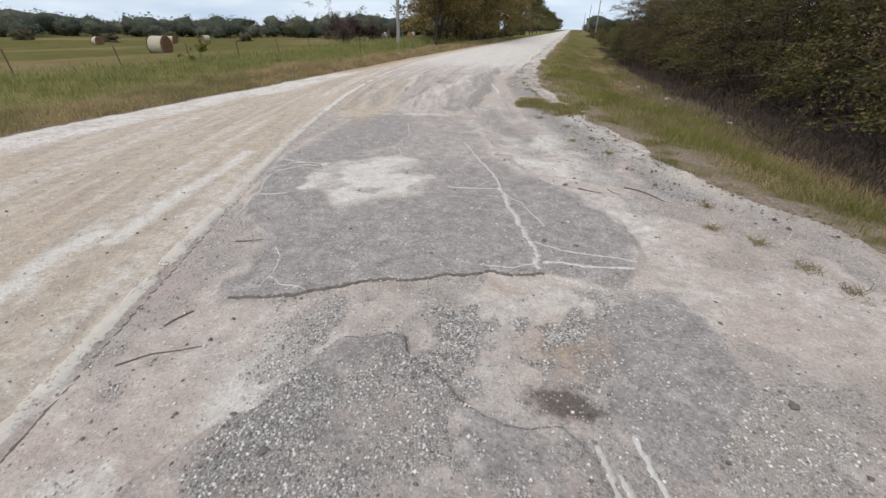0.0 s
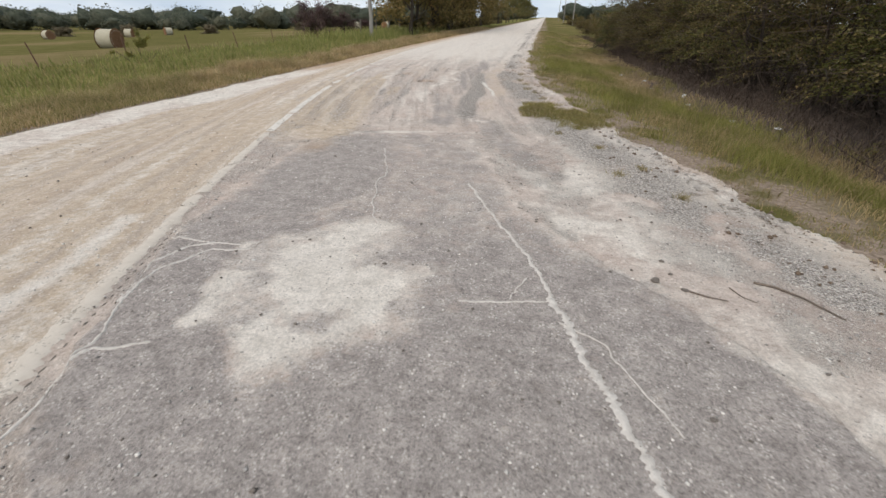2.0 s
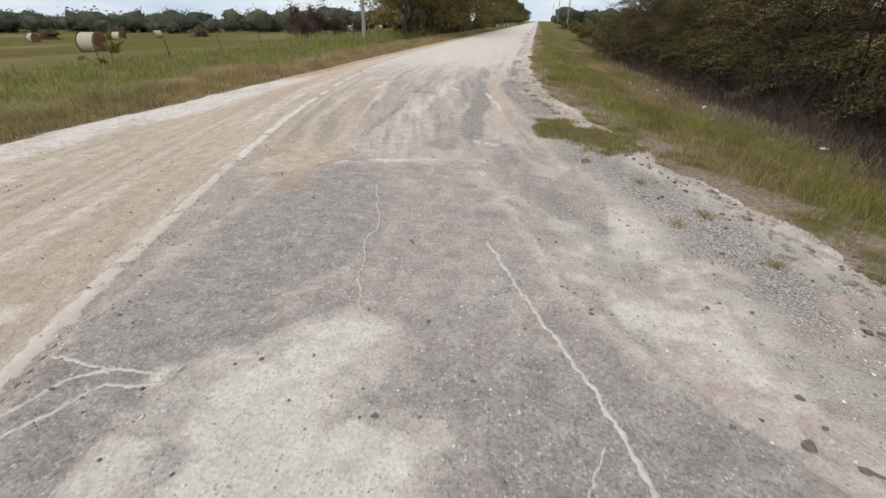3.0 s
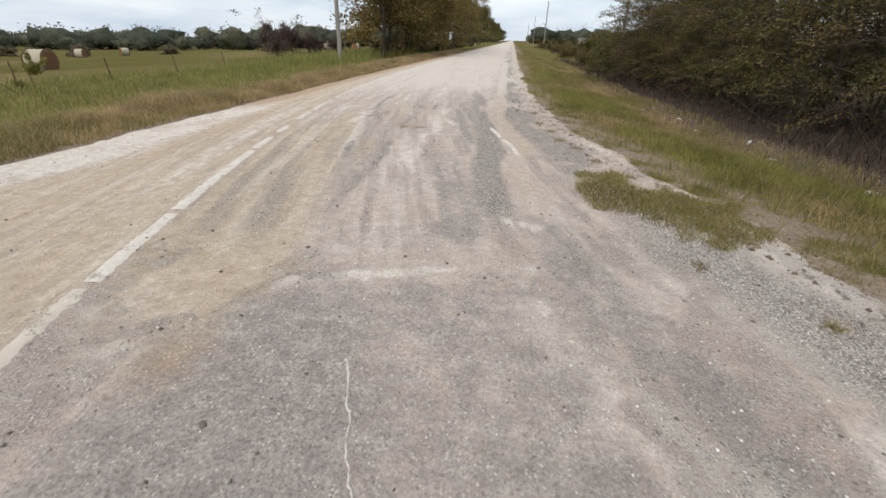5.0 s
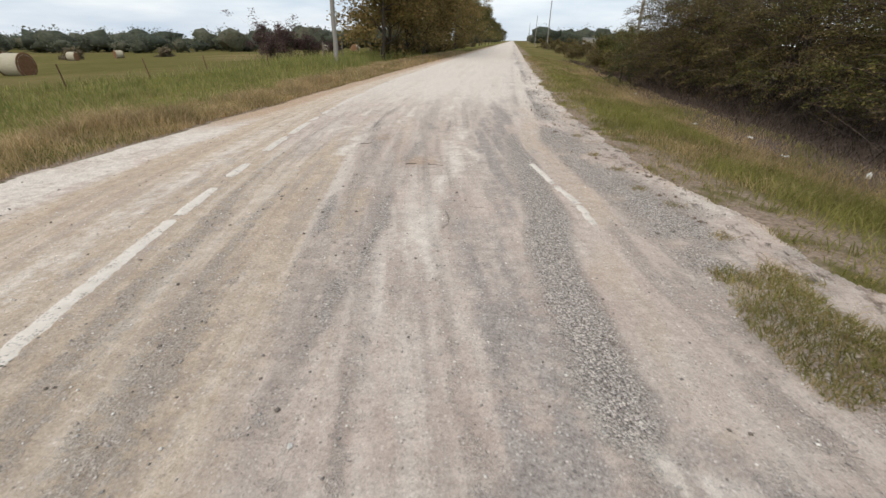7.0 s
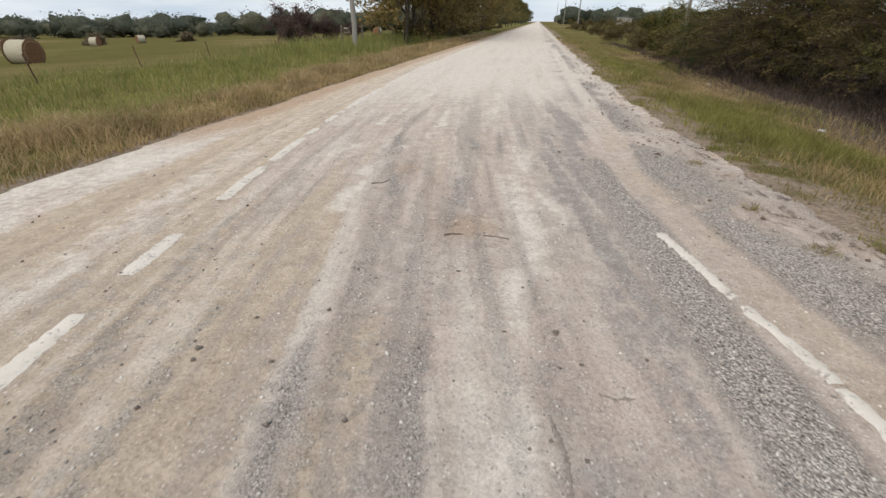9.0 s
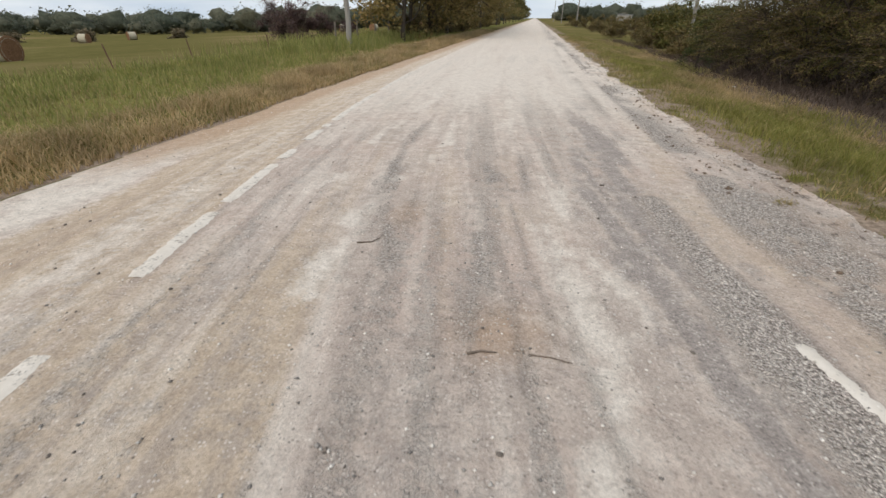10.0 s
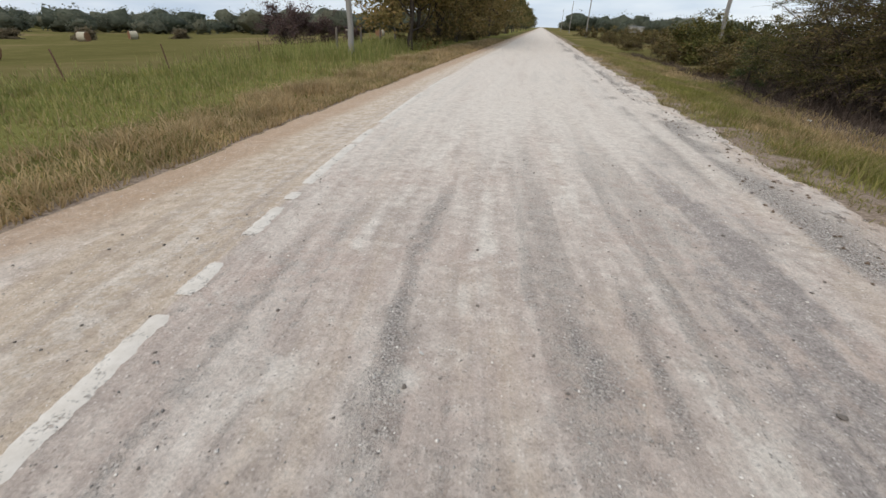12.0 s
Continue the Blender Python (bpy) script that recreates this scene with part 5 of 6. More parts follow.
def thicket():
    rng = np.random.RandomState(27)
    kinds = [thicket_shrub(401, 5.4, 2.6, 250, 112, 0.060, BUSHLEAF, "dense dark green roadside shrub with dark hollows below"),
             thicket_shrub(411, 4.7, 2.6, 235, 112, 0.058, DULLLEAF, "dull brown-green roadside shrub with many bare twigs", 0.14, 110),
             thicket_shrub(421, 7.0, 2.8, 200, 85, 0.095, BUSHLEAF, "tall dark green roadside shrub behind the others", 0.25, 20)]
    first = [True, True, True]
    front = [(7.3, 4.6, 0, 1), (6.6, 6.9, 0, 1), (6.4, 9.2, 1, 1), (6.7, 11.3, 0, 1), (7.0, 13.5, 0, 1), (6.5, 15.6, 1, 1), (6.2, 17.7, 0, 1), (6.1, 19.8, 1, 1), (5.9, 21.7, 0, 1),
             (5.7, 23.7, 1, 1), (5.8, 25.8, 0, 1), (5.8, 27.8, 1, 1), (5.8, 29.9, 0, 1), (6.2, 31.9, 1, 0.95), (5.0, 31.9, 0, 0.92), (6.3, 34.2, 0, 0.95), (4.9, 29.6, 1, 0.95), (4.9, 35.4, 1, 0.5), (8.6, 37.0, 1, 0.75)]
    back = [(10.0, 5.8, 2, 1), (9.4, 8.6, 2, 1), (9.8, 12.2, 2, 1), (9.4, 15.0, 2, 1), (9.0, 17.8, 0, 1.1), (8.7, 20.8, 2, 1), (8.5, 23.6, 2, 1), (8.5, 26.6, 0, 1.1), (8.7, 29.6, 2, 0.95), (8.0, 32.6, 2, 0.85)]
    for x, y, k, grown in front + back:
        size = (0.88 + 0.24 * rng.rand()) * grown
        turn = 360 * rng.rand()
        if first[k]:
            set_down(kinds[k], x, y, turn, size)
            kinds[k]["group"] = "roadside thicket"
            first[k] = False
        else:
            again(kinds[k], x, y, turn, size)
    low = shrub("bush", 431, 1.6, 1.7, 4200, 0.10, DULLLEAF, BARK, "low brown-green bush in the ditch", "bush", 7, 50)
    set_down(low, 5.0, 38.6)
    low["group"] = "ditch bushes"
    for x, y, s in [(5.4, 36.5, 1.1), (4.6, 40.5, 0.9), (6.8, 44, 1.2), (4.6, 49, 0.8), (5.5, 56, 1.0), (7.5, 62, 1.3), (5.0, 68, 0.9), (6.5, 78, 1.3), (5.5, 90, 1.1), (7.5, 105, 1.4), (6, 125, 1.4), (7, 150, 1.6), (9, 72, 1.3), (10, 54, 1.2), (9, 38, 1.3), (10.2, 100, 1.1), (12.2, 99, 1.2), (14.2, 102, 1.1), (11.2, 88, 1.1), (13.0, 92, 1.2), (8.8, 94, 1.2), (16.0, 104, 1.2), (8.0, 84, 1.2)]:
        again(low, x, y, 360 * rng.rand(), s)
    cedar = new("cedar")
    tagged(cedar, "small dark green cedar at the end of the thicket", "cedar")
    V, Fq = tube([(0, 0, -0.3), (0.03, 0, 1.6), (0, 0.02, 3.2), (0, 0, 4.6)], [0.09, 0.07, 0.05, 0.02], 7)
    part("trunk", mesh_np("trunk", V, [Fq], BARK), BARK, cedar)
    V, Fq, twigs = sprays(443, 5.2, 1.7, 120, 90, 0.075, 0.04, True)
    part("crown", mesh_np("crown", V, [Fq], CEDARLEAF), CEDARLEAF, cedar)
    V, Fq = gather(twigs)
    part("branches", mesh_np("branches", V, [Fq], BARK), BARK, cedar)
    set_down(cedar, 3.0, 33.2, 0, 0.46)
    green = shrub("shrub", 451, 2.7, 3.2, 9000, 0.14, BUSHLEAF, BARK, "rounded bright green shrub beside the ditch", "shrub", 9)
    set_down(green, 6.2, 50)
    again(green, 8.6, 55, 80, 1.1)
    again(green, 9.4, 47, 200, 0.9)


thicket()


def far_side():
    rng = np.random.RandomState(29)
    kinds = [tree(501, 13.0, 6.0, 0.13, 12000, 0.24, TREELEAF, "tall roadside tree with thinning autumn leaves"),
             tree(511, 11.5, 5.4, 0.11, 12000, 0.24, TREELEAF, "roadside tree with brownish green leaves"),
             tree(521, 14.0, 5.6, 0.17, 5200, 0.36, OLIVELEAF, "tall olive green roadside tree")]
    spots = [(-13.0, 47, 1), (-13.4, 51.5, 0), (-12.6, 55.5, 1), (-13.3, 60, 0), (-12.8, 65, 1), (-13.2, 70, 0), (-12.7, 76, 1), (-13.0, 83, 0), (-12.8, 91, 1), (-12.9, 99, 0), (-12.6, 108, 1),
             (-12.4, 128, 2), (-12.6, 140, 2), (-12.2, 153, 2), (-12.5, 168, 2), (-12.3, 185, 2), (-12.0, 205, 2), (-11.8, 228, 2), (-11.6, 252, 2), (-11.6, 280, 2), (-11.5, 310, 2), (-11.4, 365, 2), (-11.2, 430, 2), (-11.0, 520, 2)]
    first = [True] * 3
    for x, y, k in spots:
        s, a = (0.88 + 0.24 * rng.rand()) * (1.0 if y < 112 else 0.76), 360 * rng.rand()
        if first[k]:
            set_down(kinds[k], x, y, a, s)
            kinds[k]["group"] = "row of roadside trees"
            first[k] = False
        else:
            again(kinds[k], x, y, a, s)
    under = shrub("bush", 531, 1.7, 1.8, 3500, 0.13, DULLLEAF, BARK, "low scrub under the roadside trees", "bush", 7, 40)
    set_down(under, -13.6, 52)
    under["group"] = "scrub under the trees"
    for k in range(16):
        again(under, -12.6 - 2.2 * rng.rand(), 53 + 5.2 * k, 360 * rng.rand(), 0.7 + 0.5 * rng.rand())
    red = shrub("shrub", 541, 3.6, 3.4, 9000, 0.15, REDLEAF, BARK, "purple-brown shrub with bare twigs beyond the fence", "shrub", 12, 90, 0.0)
    set_down(red, -27.5, 57)
    again(red, -24.4, 58.5, 120, 0.62)
    again(red, -22.0, 60.0, 210, 0.42)
    weed = shrub("sapling", 561, 1.15, 0.5, 2800, 0.05, GREEN, BARK, "small yellow-green sapling growing beside the fence", "sapling", 5, 0, 0.0)
    set_down(weed, -15.2, 17.2)
    lump = shrub("brush_mound", 551, 1.6, 4.6, 6000, 0.26, FADEBRUSH, BARK, "low mound of faded brown brush in the pasture", "brush", 11, 0, -0.2)
    set_down(lump, -74, 100)
    lump["group"] = "field brush"
    again(lump, -88, 92, 40, 1.2)
    again(lump, -100, 88, 100, 1.0)
    again(lump, -66, 128, 160, 1.1)
    again(lump, -58, 122, 230, 0.9)
    again(lump, -120, 84, 300, 1.2)


far_side()


def woods():
    """The wooded skyline round the pastures."""
    rng = np.random.RandomState(31)
    bm = bmesh.new()
    bmesh.ops.create_icosphere(bm, subdivisions=2, radius=1.0)
    CORE_V = np.array([v.co[:] for v in bm.verts])
    CORE_F = np.array([[v.index for v in f.verts] for f in bm.faces])
    bm.free()
    Vs, Fs, Ts, n = [], [], [], 0
    spots = []
    for _ in range(270):
        az = -78 + 70 * rng.rand()
        a = radians(az)
        r = 190 + 130 * rng.rand() - 40 * abs(math.sin(a))
        spots.append((r * math.sin(a) - 4, r * math.cos(a) + 10, 4.2 + 4.6 * rng.rand() ** 3 + 3.5 * float(step(-38, -18, np.array(az)))))
    for _ in range(90):
        a = radians(4.5 + 60 * rng.rand())
        r = 240 + 160 * rng.rand()
        spots.append((r * math.sin(a) + 4, r * math.cos(a), 5 + 4.5 * rng.rand() ** 2))
    for _ in range(70):
        spots.append((13 + 70 * rng.rand(), 270 + 150 * rng.rand(), 7 + 4 * rng.rand()))
    for _ in range(16):
        spots.append((-16 - 24 * rng.rand(), 350 + 120 * rng.rand(), 8 + 5 * rng.rand()))
    for x, y, tall in spots:
        if -14 < x < 6:
            continue
        z = float(height(np.array([x]), np.array([y]), False)[0])
        wide = tall * (0.6 + 0.5 * rng.rand())
        ph = 6.283 * rng.rand(6)

        def bulge(q):
            return 0.78 + 0.22 * np.sin(q[:, 0] * 4 + ph[0]) * np.sin(q[:, 2] * 5 + ph[1]) + 0.16 * np.sin(q[:, 1] * 6 + ph[2]) * np.sin(q[:, 0] * 7 + ph[5]) + 0.12 * np.sin(q[:, 0] * 11 + ph[3]) * np.sin(q[:, 2] * 9 + ph[4])

        mid, girth = np.array([x, y, z + tall * 0.41]), np.array([wide * 0.95, wide * 0.95, tall * 0.54])
        V = mid + CORE_V * (bulge(CORE_V) * (0.72 + 0.22 * rng.rand(len(CORE_V))))[:, None] * girth
        V[:, 2] = np.maximum(V[:, 2], z - 0.2)
        Vs.append(V), Ts.append(CORE_F + n)
        n += len(V)
        ball = rng.randn(260, 3)
        ball /= np.linalg.norm(ball, axis=1)[:, None]
        blobs = mid + ball * (bulge(ball) * (0.74 + 0.36 * rng.rand(260)))[:, None] * girth
        V, Fq = leaves(blobs, 0.25, 380, 0.62, rng.randint(1000000), 0.9)
        V[:, 2] = np.maximum(V[:, 2], z - 0.2)
        Vs.append(V), Fs.append(Fq + n)
        n += len(V)
    ob = new("distant_woods", mesh_np("distant_woods", np.concatenate(Vs), [np.concatenate(Ts), np.concatenate(Fs)], HAZEDLEAF))
    tagged(ob, "dark line of far woods behind the pastures", "woods", kind="stuff")


woods()


# ---- made things ----
def utility_pole(x, y, tall, label):
    rng = np.random.RandomState(int(y))
    zs = np.linspace(-0.3, tall, 12)
    V, Fq = tube([(0.015 * rng.randn(), 0.015 * rng.randn(), z) for z in zs], np.linspace(0.155, 0.10, 12), 14)
    V = np.concatenate([V, [[0, 0, tall + 0.03]]])
    cap = np.array([[11 * 14 + k, 11 * 14 + (k + 1) % 14, len(V) - 1] for k in range(14)])
    root = new("utility_pole")
    tagged(root, label, "utility pole", "utility poles")
    me = mesh_np("shaft", V, [Fq, cap], POLEWOOD, True)
    part("shaft", me, POLEWOOD, root)
    bm = bmesh.new()
    bmesh.ops.create_cone(bm, cap_ends=True, segments=10, radius1=0.05, radius2=0.035, depth=0.16, matrix=pose(0, 0, tall + 0.10))
    part("insulator", bm, LITTER, root)
    set_down(root, x, y, 0)
    return root


utility_pole(-13.7, 38.3, 9.5, "weathered grey wooden utility pole in the grass verge")
utility_pole(7.9, 52.0, 9.0, "weathered grey wooden utility pole behind the bushes")
utility_pole(6.3, 137, 11.0, "weathered wooden utility pole far along the road")
utility_pole(6.6, 215, 11.0, "weathered wooden utility pole far along the road")
utility_pole(6.6, 300, 11.0, "weathered wooden utility pole far along the road")


def steel_post():
    bm = bmesh.new()
    for sx, sy, ox, oy in ((0.038, 0.008, 0, 0), (0.008, 0.028, 0, 0.018)):
        r = bmesh.ops.create_cube(bm, size=1, matrix=pose(ox, oy, 0.25) @ Matrix.Diagonal((sx, sy, 1.10, 1)))
    for k in range(9):
        bmesh.ops.create_cube(bm, size=1, matrix=pose(0, -0.008, 0.0 + 0.09 * k) @ Matrix.Diagonal((0.012, 0.010, 0.02, 1)))
    me = bpy.data.meshes.new("fence_post")
    bm.to_mesh(me)
    bm.free()
    me.materials.append(RUST)
    return me


def wood_post():
    V, Fq = tube([(0, 0, -0.3), (0.01, 0, 0.3), (0, 0.01, 0.9), (0.01, 0, 1.3)], [0.062, 0.06, 0.057, 0.05], 9)
    V = np.concatenate([V, [[0.01, 0, 1.32]]])
    cap = np.array([[3 * 9 + k, 3 * 9 + (k + 1) % 9, len(V) - 1] for k in range(9)])
    return mesh_np("fence_post", V, [Fq, cap], POSTWOOD)


steel, wooden = steel_post(), wood_post()
for x, y, lean, turn in [(-16.0, 10.6, 7, 10), (-16.0, 14.3, 9, 40), (-16.1, 17.8, 3, 0), (-16.1, 21.2, 9, 80), (-16.2, 24.9, 9, 20), (-16.4, 28.8, 7, 30), (-15.7, 33.2, 2, 50)]:
    ob = new("fence_post", steel)
    set_down(ob, x, y)
    ob.matrix_basis = ob.matrix_basis @ pose(0, 0, 0, 2, -lean, turn)
    tagged(ob, "rusty leaning steel fence post at the pasture's edge", "fence post", "pasture fence")
for x, y in [(-15.4, 40.5), (-15.3, 44.0), (-15.2, 47.5), (-15.2, 51.0)]:
    set_down(new("fence_post", wooden), x, y)
    tagged(bpy.context.scene.collection.objects[-1], "weathered wooden fence post at the pasture's edge", "fence post", "pasture fence")


def hay_bale():
    root = new("hay_bale")
    tagged(root, "large round hay bale with pale net wrap and brown ends", "hay bale", "hay bales")
    R, L = 0.80, 1.45
    rng = np.random.RandomState(71)
    n = 48
    prof = [(-L / 2, R - 0.10), (-L / 2 + 0.03, R - 0.03), (-L / 2 + 0.1, R)] + [(-L / 2 + 0.1 + (L - 0.2) * k / 8, R + 0.008 * rng.randn()) for k in range(1, 8)] + [(L / 2 - 0.1, R), (L / 2 - 0.03, R - 0.03), (L / 2, R - 0.10)]
    P = [(x, 0, 0) for x, _ in prof]
    V, Fq = tube(P, [r for _, r in prof], n)
    V[:, 2] = np.maximum(V[:, 2], -R + 0.10) + R - 0.10
    part("wrap", mesh_np("wrap", V, [Fq], WRAP, True), WRAP, root, "pale straw net wrap")
    for s in (-1, 1):
        rings = [(0.02 + 0.085 * k, s * (L / 2 - 0.02 + (0.022 if k % 2 else 0.0) + 0.006 * rng.randn())) for k in range(11)]
        V, Fq = tube([(x, 0, 0) for _, x in rings], [r for r, _ in rings], n)
        a = np.linspace(0, 2 * np.pi, n, endpoint=False)
        V = np.array([[x, r * math.cos(t), r * math.sin(t)] for r, x in rings for t in a])
        V[:, 2] = np.maximum(V[:, 2], -R + 0.10) + R - 0.10
        V[:, 0] += 0.012 * rng.randn(len(V)) * s
        part("end_face", mesh_np("end_face", V, [Fq], HAYEND), HAYEND, root, "reddish-brown coiled hay end")
    return root


bale = set_down(hay_bale(), -37.5, 38.1, 8)
for x, y, a in [(-81.5, 86, 15), (-83.5, 98.8, 60), (-93, 79, -10), (-46, 118, 30), (-40, 122, 80), (-33, 128, 10), (-30, 130, 60)]:
    again(bale, x, y, a, 1.0)


def shed(x, y, turn):
    root = new("shed")
    tagged(root, "small pale metal shed across the fields", "shed")
    bm = bmesh.new()
    bmesh.ops.create_cube(bm, size=1, matrix=pose(0, 0, 1.4) @ Matrix.Diagonal((2.7, 2.2, 2.9, 1)))
    bmesh.ops.bevel(bm, geom=bm.edges[:], offset=0.04, segments=1, affect="EDGES")
    part("wall", bm, SHEDWALL, root)
    bm = bmesh.new()
    bmesh.ops.create_cube(bm, size=1, matrix=pose(0, 0, 2.93, 0, 3) @ Matrix.Diagonal((2.95, 2.45, 0.1, 1)))
    part("roof", bm, SHEDROOF, root)
    set_down(root, x, y, turn, 0.8)


shed(13.0, 112, 20)


# ---- dry tufts in the gravel shoulder ----
def dry_tuft(x, y, r, seed):
    rng = np.random.RandomState(seed)
    n = 70
    X, Y = r * 0.45 * rng.randn(n), r * 0.45 * rng.randn(n)
    a, b, H = rng.rand(n) * 6.283, rng.rand(n) * 6.283, 0.02 + 0.05 * rng.rand(n)
    V = np.empty((n, 3, 3))
    V[:, 0] = np.stack([X + 0.004 * np.cos(a), Y + 0.004 * np.sin(a), np.full(n, -0.004)], 1)
    V[:, 1] = np.stack([X - 0.004 * np.cos(a), Y - 0.004 * np.sin(a), np.full(n, -0.004)], 1)
    V[:, 2] = np.stack([X + 1.3 * H * np.cos(b), Y + 1.3 * H * np.sin(b), H], 1)
    ob = new("dry_tuft", mesh_np("dry_tuft", V.reshape(-1, 3), [np.arange(3 * n).reshape(-1, 3)], OLIVE))
    ob.location = (x, y, float(height(np.array([x]), np.array([y]))[0]))
    tagged(ob, "small dry grass tuft growing in the gravel shoulder", "grass tuft", "shoulder tufts")


for k, (x, y, r) in enumerate([(1.45, 4.1, 0.09), (1.75, 3.9, 0.08), (1.55, 4.7, 0.06), (1.95, 3.5, 0.12), (2.1, 3.2, 0.12), (0.25, 7.2, 0.12), (0.75, 6.6, 0.07), (0.55, 7.5, 0.08),
                               (-0.6, 12.1, 0.11), (-0.35, 9.0, 0.10), (-0.95, 13.4, 0.10), (-0.75, 12.9, 0.12), (0.15, 8.3, 0.08), (-1.2, 15.0, 0.10), (-1.05, 14.2, 0.12), (-1.25, 16.4, 0.10)]):
    dry_tuft(x, y, r, 600 + k)


# ---- twigs, stones and litter ----
def twig(line, r, label):
    P = [(x, y, float(height(np.array([x]), np.array([y]))[0]) + r * 0.9) for x, y in line]
    base = np.array(P[0])
    V, Fq = tube(np.array(P) - base, np.linspace(r, r * 0.45, len(P)), 6)
    ob = new("twig", mesh_np("twig", V, [Fq], TWIG, True))
    ob.location = base
    tagged(ob, label, "twig", "fallen twigs")


for line, r in [([(0.80, 5.05), (0.92, 5.02), (1.03, 4.92), (1.16, 4.72)], 0.009), ([(-1.95, 1.25), (-1.86, 1.37), (-1.74, 1.44), (-1.66, 1.50)], 0.0045),
                ([(0.35, 4.85), (0.45, 4.8), (0.56, 4.78)], 0.006), ([(0.62, 4.95), (0.66, 4.85), (0.73, 4.8)], 0.004), ([(-2.3, 2.62), (-2.2, 2.66), (-2.12, 2.72)], 0.005),
                ([(-1.93, 1.75), (-1.97, 1.65), (-1.98, 1.58)], 0.006), ([(-3.74, 13.9), (-3.68, 13.93), (-3.6, 13.93)], 0.007), ([(-3.45, 13.95), (-3.35, 13.95), (-3.25, 13.93)], 0.005),
                ([(-4.66, 14.9), (-4.56, 14.93), (-4.52, 15.0)], 0.006)]:
    twig(line, r, "thin dead twig lying on the road")


def stone_mesh(seed, mat):
    bm = bmesh.new()
    bmesh.ops.create_icosphere(bm, subdivisions=2, radius=1.0)
    for v in bm.verts:
        v.co *= 0.8 + 0.45 * noise.noise(v.co * 1.3 + Vector((seed, 0, 0)))
        v.co.z *= 0.6
    me = bpy.data.meshes.new("stone")
    bm.to_mesh(me)
    bm.free()
    me.materials.append(mat)
    return me


DARKS = [stone_mesh(s, DARKSTONE) for s in (1, 5, 9)]
PALES = [stone_mesh(s, PALESTONE) for s in (2, 6)]
_rng = np.random.RandomState(37)
spots = [(0.156, 3.746, 0.02), (0.02, 3.32, 0.03), (0.33, 4.85, 0.03), (0.29, 5.05, 0.02), (-3.16, 2.83, 0.022), (0.815, 4.2, 0.018), (1.25, 1.9, 0.035), (-1.2, 1.15, 0.022), (-0.95, 1.0, 0.03),
         (-1.86, 6.37, 0.019), (-2.26, 4.93, 0.016), (-2.02, 5.01, 0.012), (-1.6, 4.7, 0.022), (-1.66, 4.68, 0.012), (-1.22, 5.0, 0.017), (-0.78, 6.62, 0.018)]
spots += [(-0.91, 6.64, 0.017), (-0.69, 5.91, 0.014), (-0.99, 5.46, 0.014), (-0.61, 5.74, 0.016), (0.09, 5.92, 0.02), (0.18, 5.99, 0.016), (0.34, 5.92, 0.02), (0.27, 5.22, 0.026), (0.17, 4.93, 0.04),
          (-1.89, 5.45, 0.013), (0.31, 6.53, 0.016), (0.94, 5.96, 0.022), (0.27, 3.31, 0.024), (0.1, 3.16, 0.014), (-0.48, 3.7, 0.014), (-0.78, 2.84, 0.016), (0.96, 3.76, 0.015)]
spots += [(-3.27, 8.76, 0.022), (-3.69, 8.29, 0.02), (-1.53, 8.76, 0.02), (-4.22, 8.41, 0.016), (-2.13, 9.24, 0.014), (-4.68, 12.38, 0.024), (-4.65, 12.3, 0.018), (-4.28, 12.36, 0.018), (-2.95, 12.86, 0.026),
          (-2.84, 12.63, 0.016), (-2.53, 12.72, 0.016), (-2.79, 16.56, 0.03), (-2.63, 15.66, 0.016), (-2.67, 14.12, 0.016), (-0.71, 14.86, 0.02), (-4.73, 16.29, 0.018), (-3.99, 16.42, 0.014), (-1.9, 19.87, 0.03)]
PLACED = len(spots)
for _ in range(55):
    y = 1.0 + 18 * _rng.rand()
    spots.append((float(-7.6 + 8.6 * _rng.rand()), float(y), float(0.010 + 0.012 * _rng.rand())))
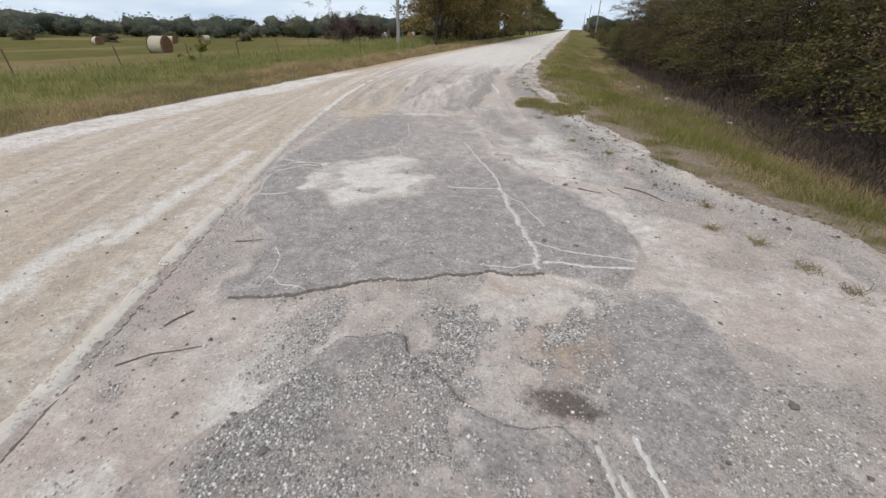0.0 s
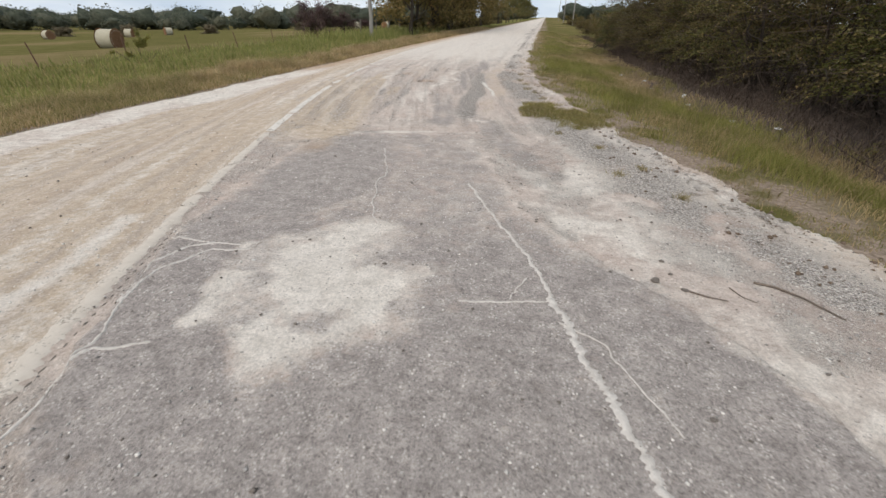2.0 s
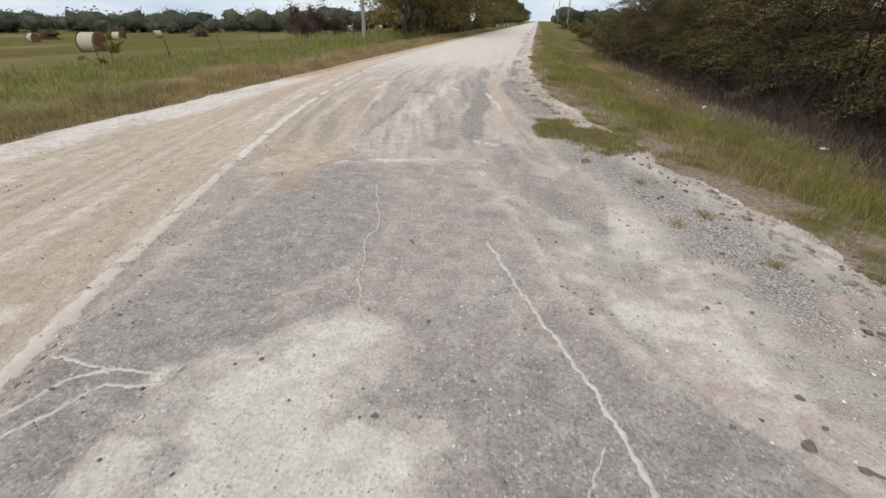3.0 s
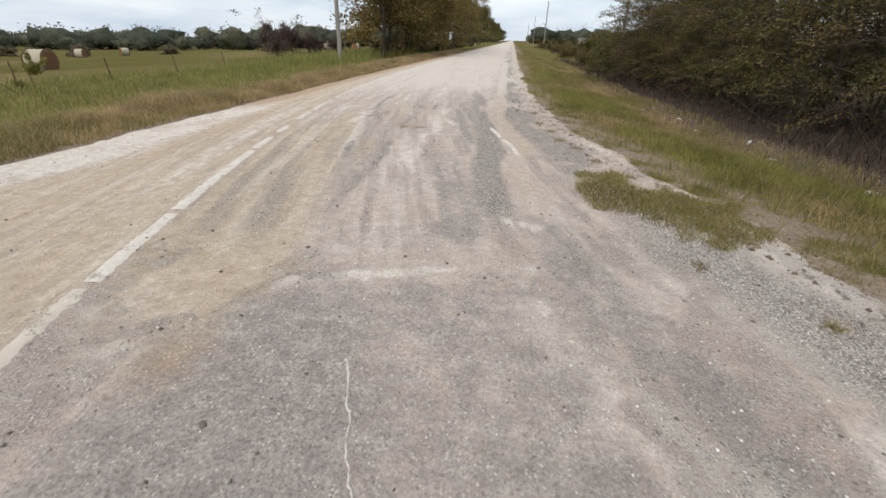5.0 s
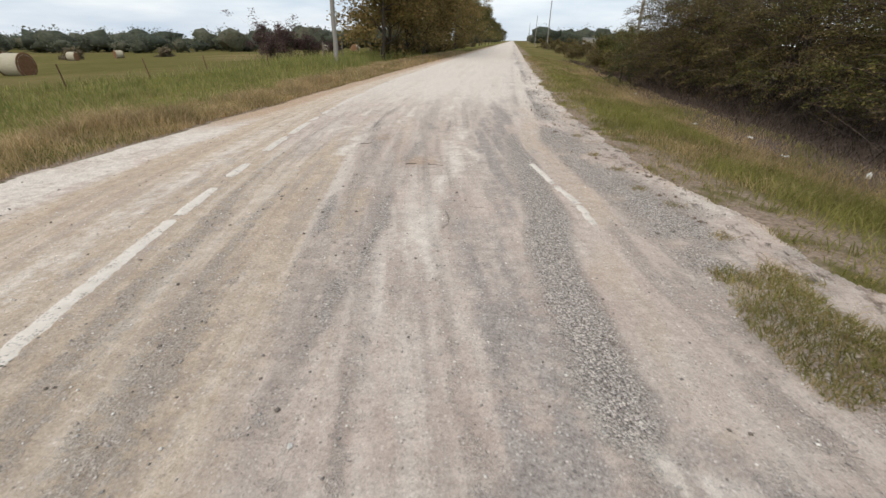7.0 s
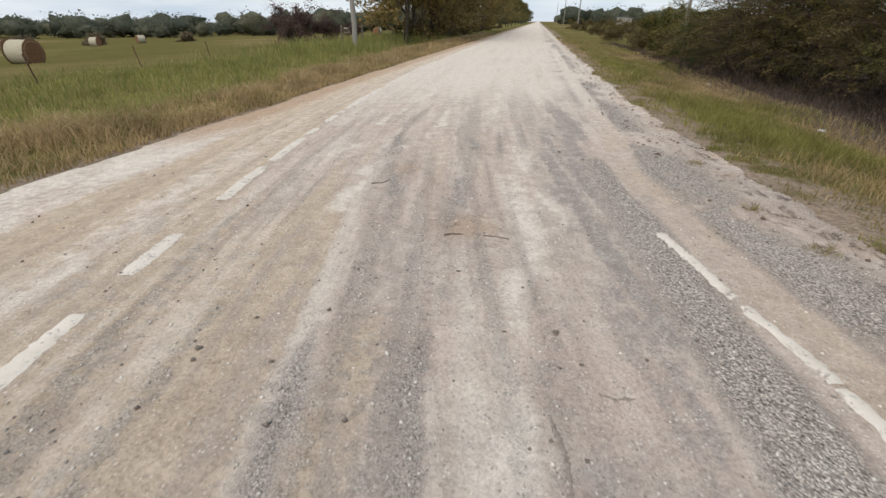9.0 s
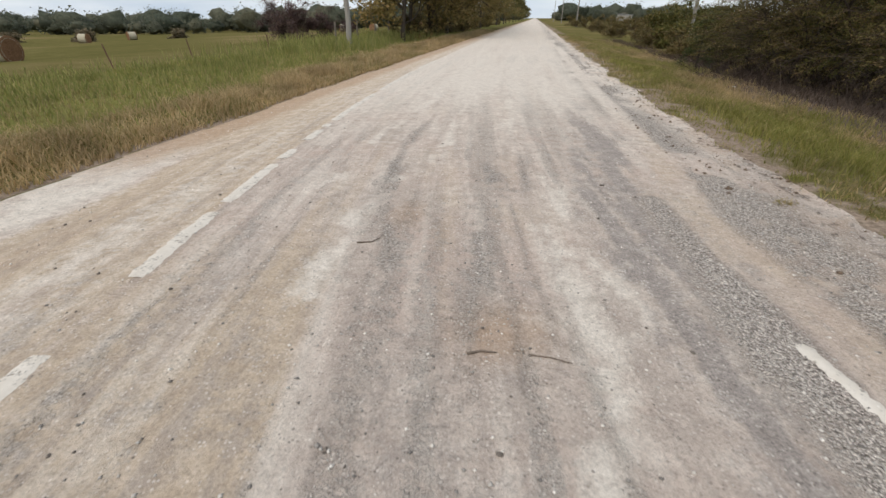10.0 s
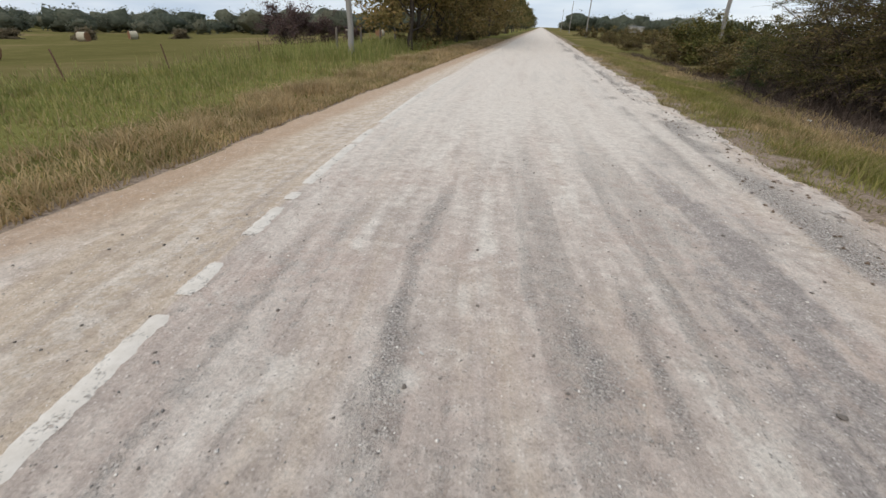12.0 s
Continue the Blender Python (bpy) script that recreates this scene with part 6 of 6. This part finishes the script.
for k, (x, y, r) in enumerate(spots):
    if x > float(right_edge(np.array([y]))[0]) - 0.1:
        continue
    pale = k >= PLACED and k % 4 == 0
    ob = new("stone", (PALES if pale else DARKS)[k % (2 if pale else 3)])
    z = float(height(np.array([x]), np.array([y]))[0])
    ob.matrix_basis = pose(x, y, z + r * 0.3, 0, 0, 77 * k) @ Matrix.Diagonal((r, r * 0.75, r * 0.5, 1))
    tagged(ob, "small pale stone lying on the road" if pale else "small dark clod lying on the road", "stone", "loose stones")


def litter(x, y, kind, turn):
    bm = bmesh.new()
    if kind == "bottle":
        for z0, r1, r2, d in ((0.0, 0.033, 0.033, 0.15), (0.10, 0.033, 0.013, 0.05), (0.14, 0.013, 0.013, 0.03)):
            bmesh.ops.create_cone(bm, cap_ends=True, segments=12, radius1=r1, radius2=r2, depth=d, matrix=pose(0, 0, z0))
    else:
        bmesh.ops.create_grid(bm, x_segments=7, y_segments=7, size=0.05)
        for v in bm.verts:
            v.co.z = 0.035 * noise.noise(v.co * 40 + Vector((turn, 0, 0))) + 0.03
            v.co.x += 0.02 * noise.noise(v.co * 30 + Vector((0, turn, 0)))
        bmesh.ops.solidify(bm, geom=bm.faces[:], thickness=0.003)
    me = bpy.data.meshes.new(kind)
    bm.to_mesh(me)
    bm.free()
    me.materials.append(LITTER)
    ob = new("bottle" if kind == "bottle" else "paper_scrap", me)
    z = float(height(np.array([x]), np.array([y]), False)[0])
    ob.matrix_basis = pose(x, y, z + 0.03, 80 if kind == "bottle" else 0, 0, turn)
    tagged(ob, "dirty white plastic bottle lying in the ditch" if kind == "bottle" else "crumpled white scrap lying in the ditch", "litter", "roadside litter")


for k, (x, y, kind) in enumerate([(3.3, 12.6, "bottle"), (2.9, 14.4, "scrap"), (2.6, 17.2, "scrap"), (3.2, 16.0, "bottle"), (2.2, 20.5, "scrap"), (2.4, 27.5, "scrap"), (3.9, 12.0, "scrap"), (2.7, 18.8, "scrap")]):
    litter(x, y, kind, 47 * k)
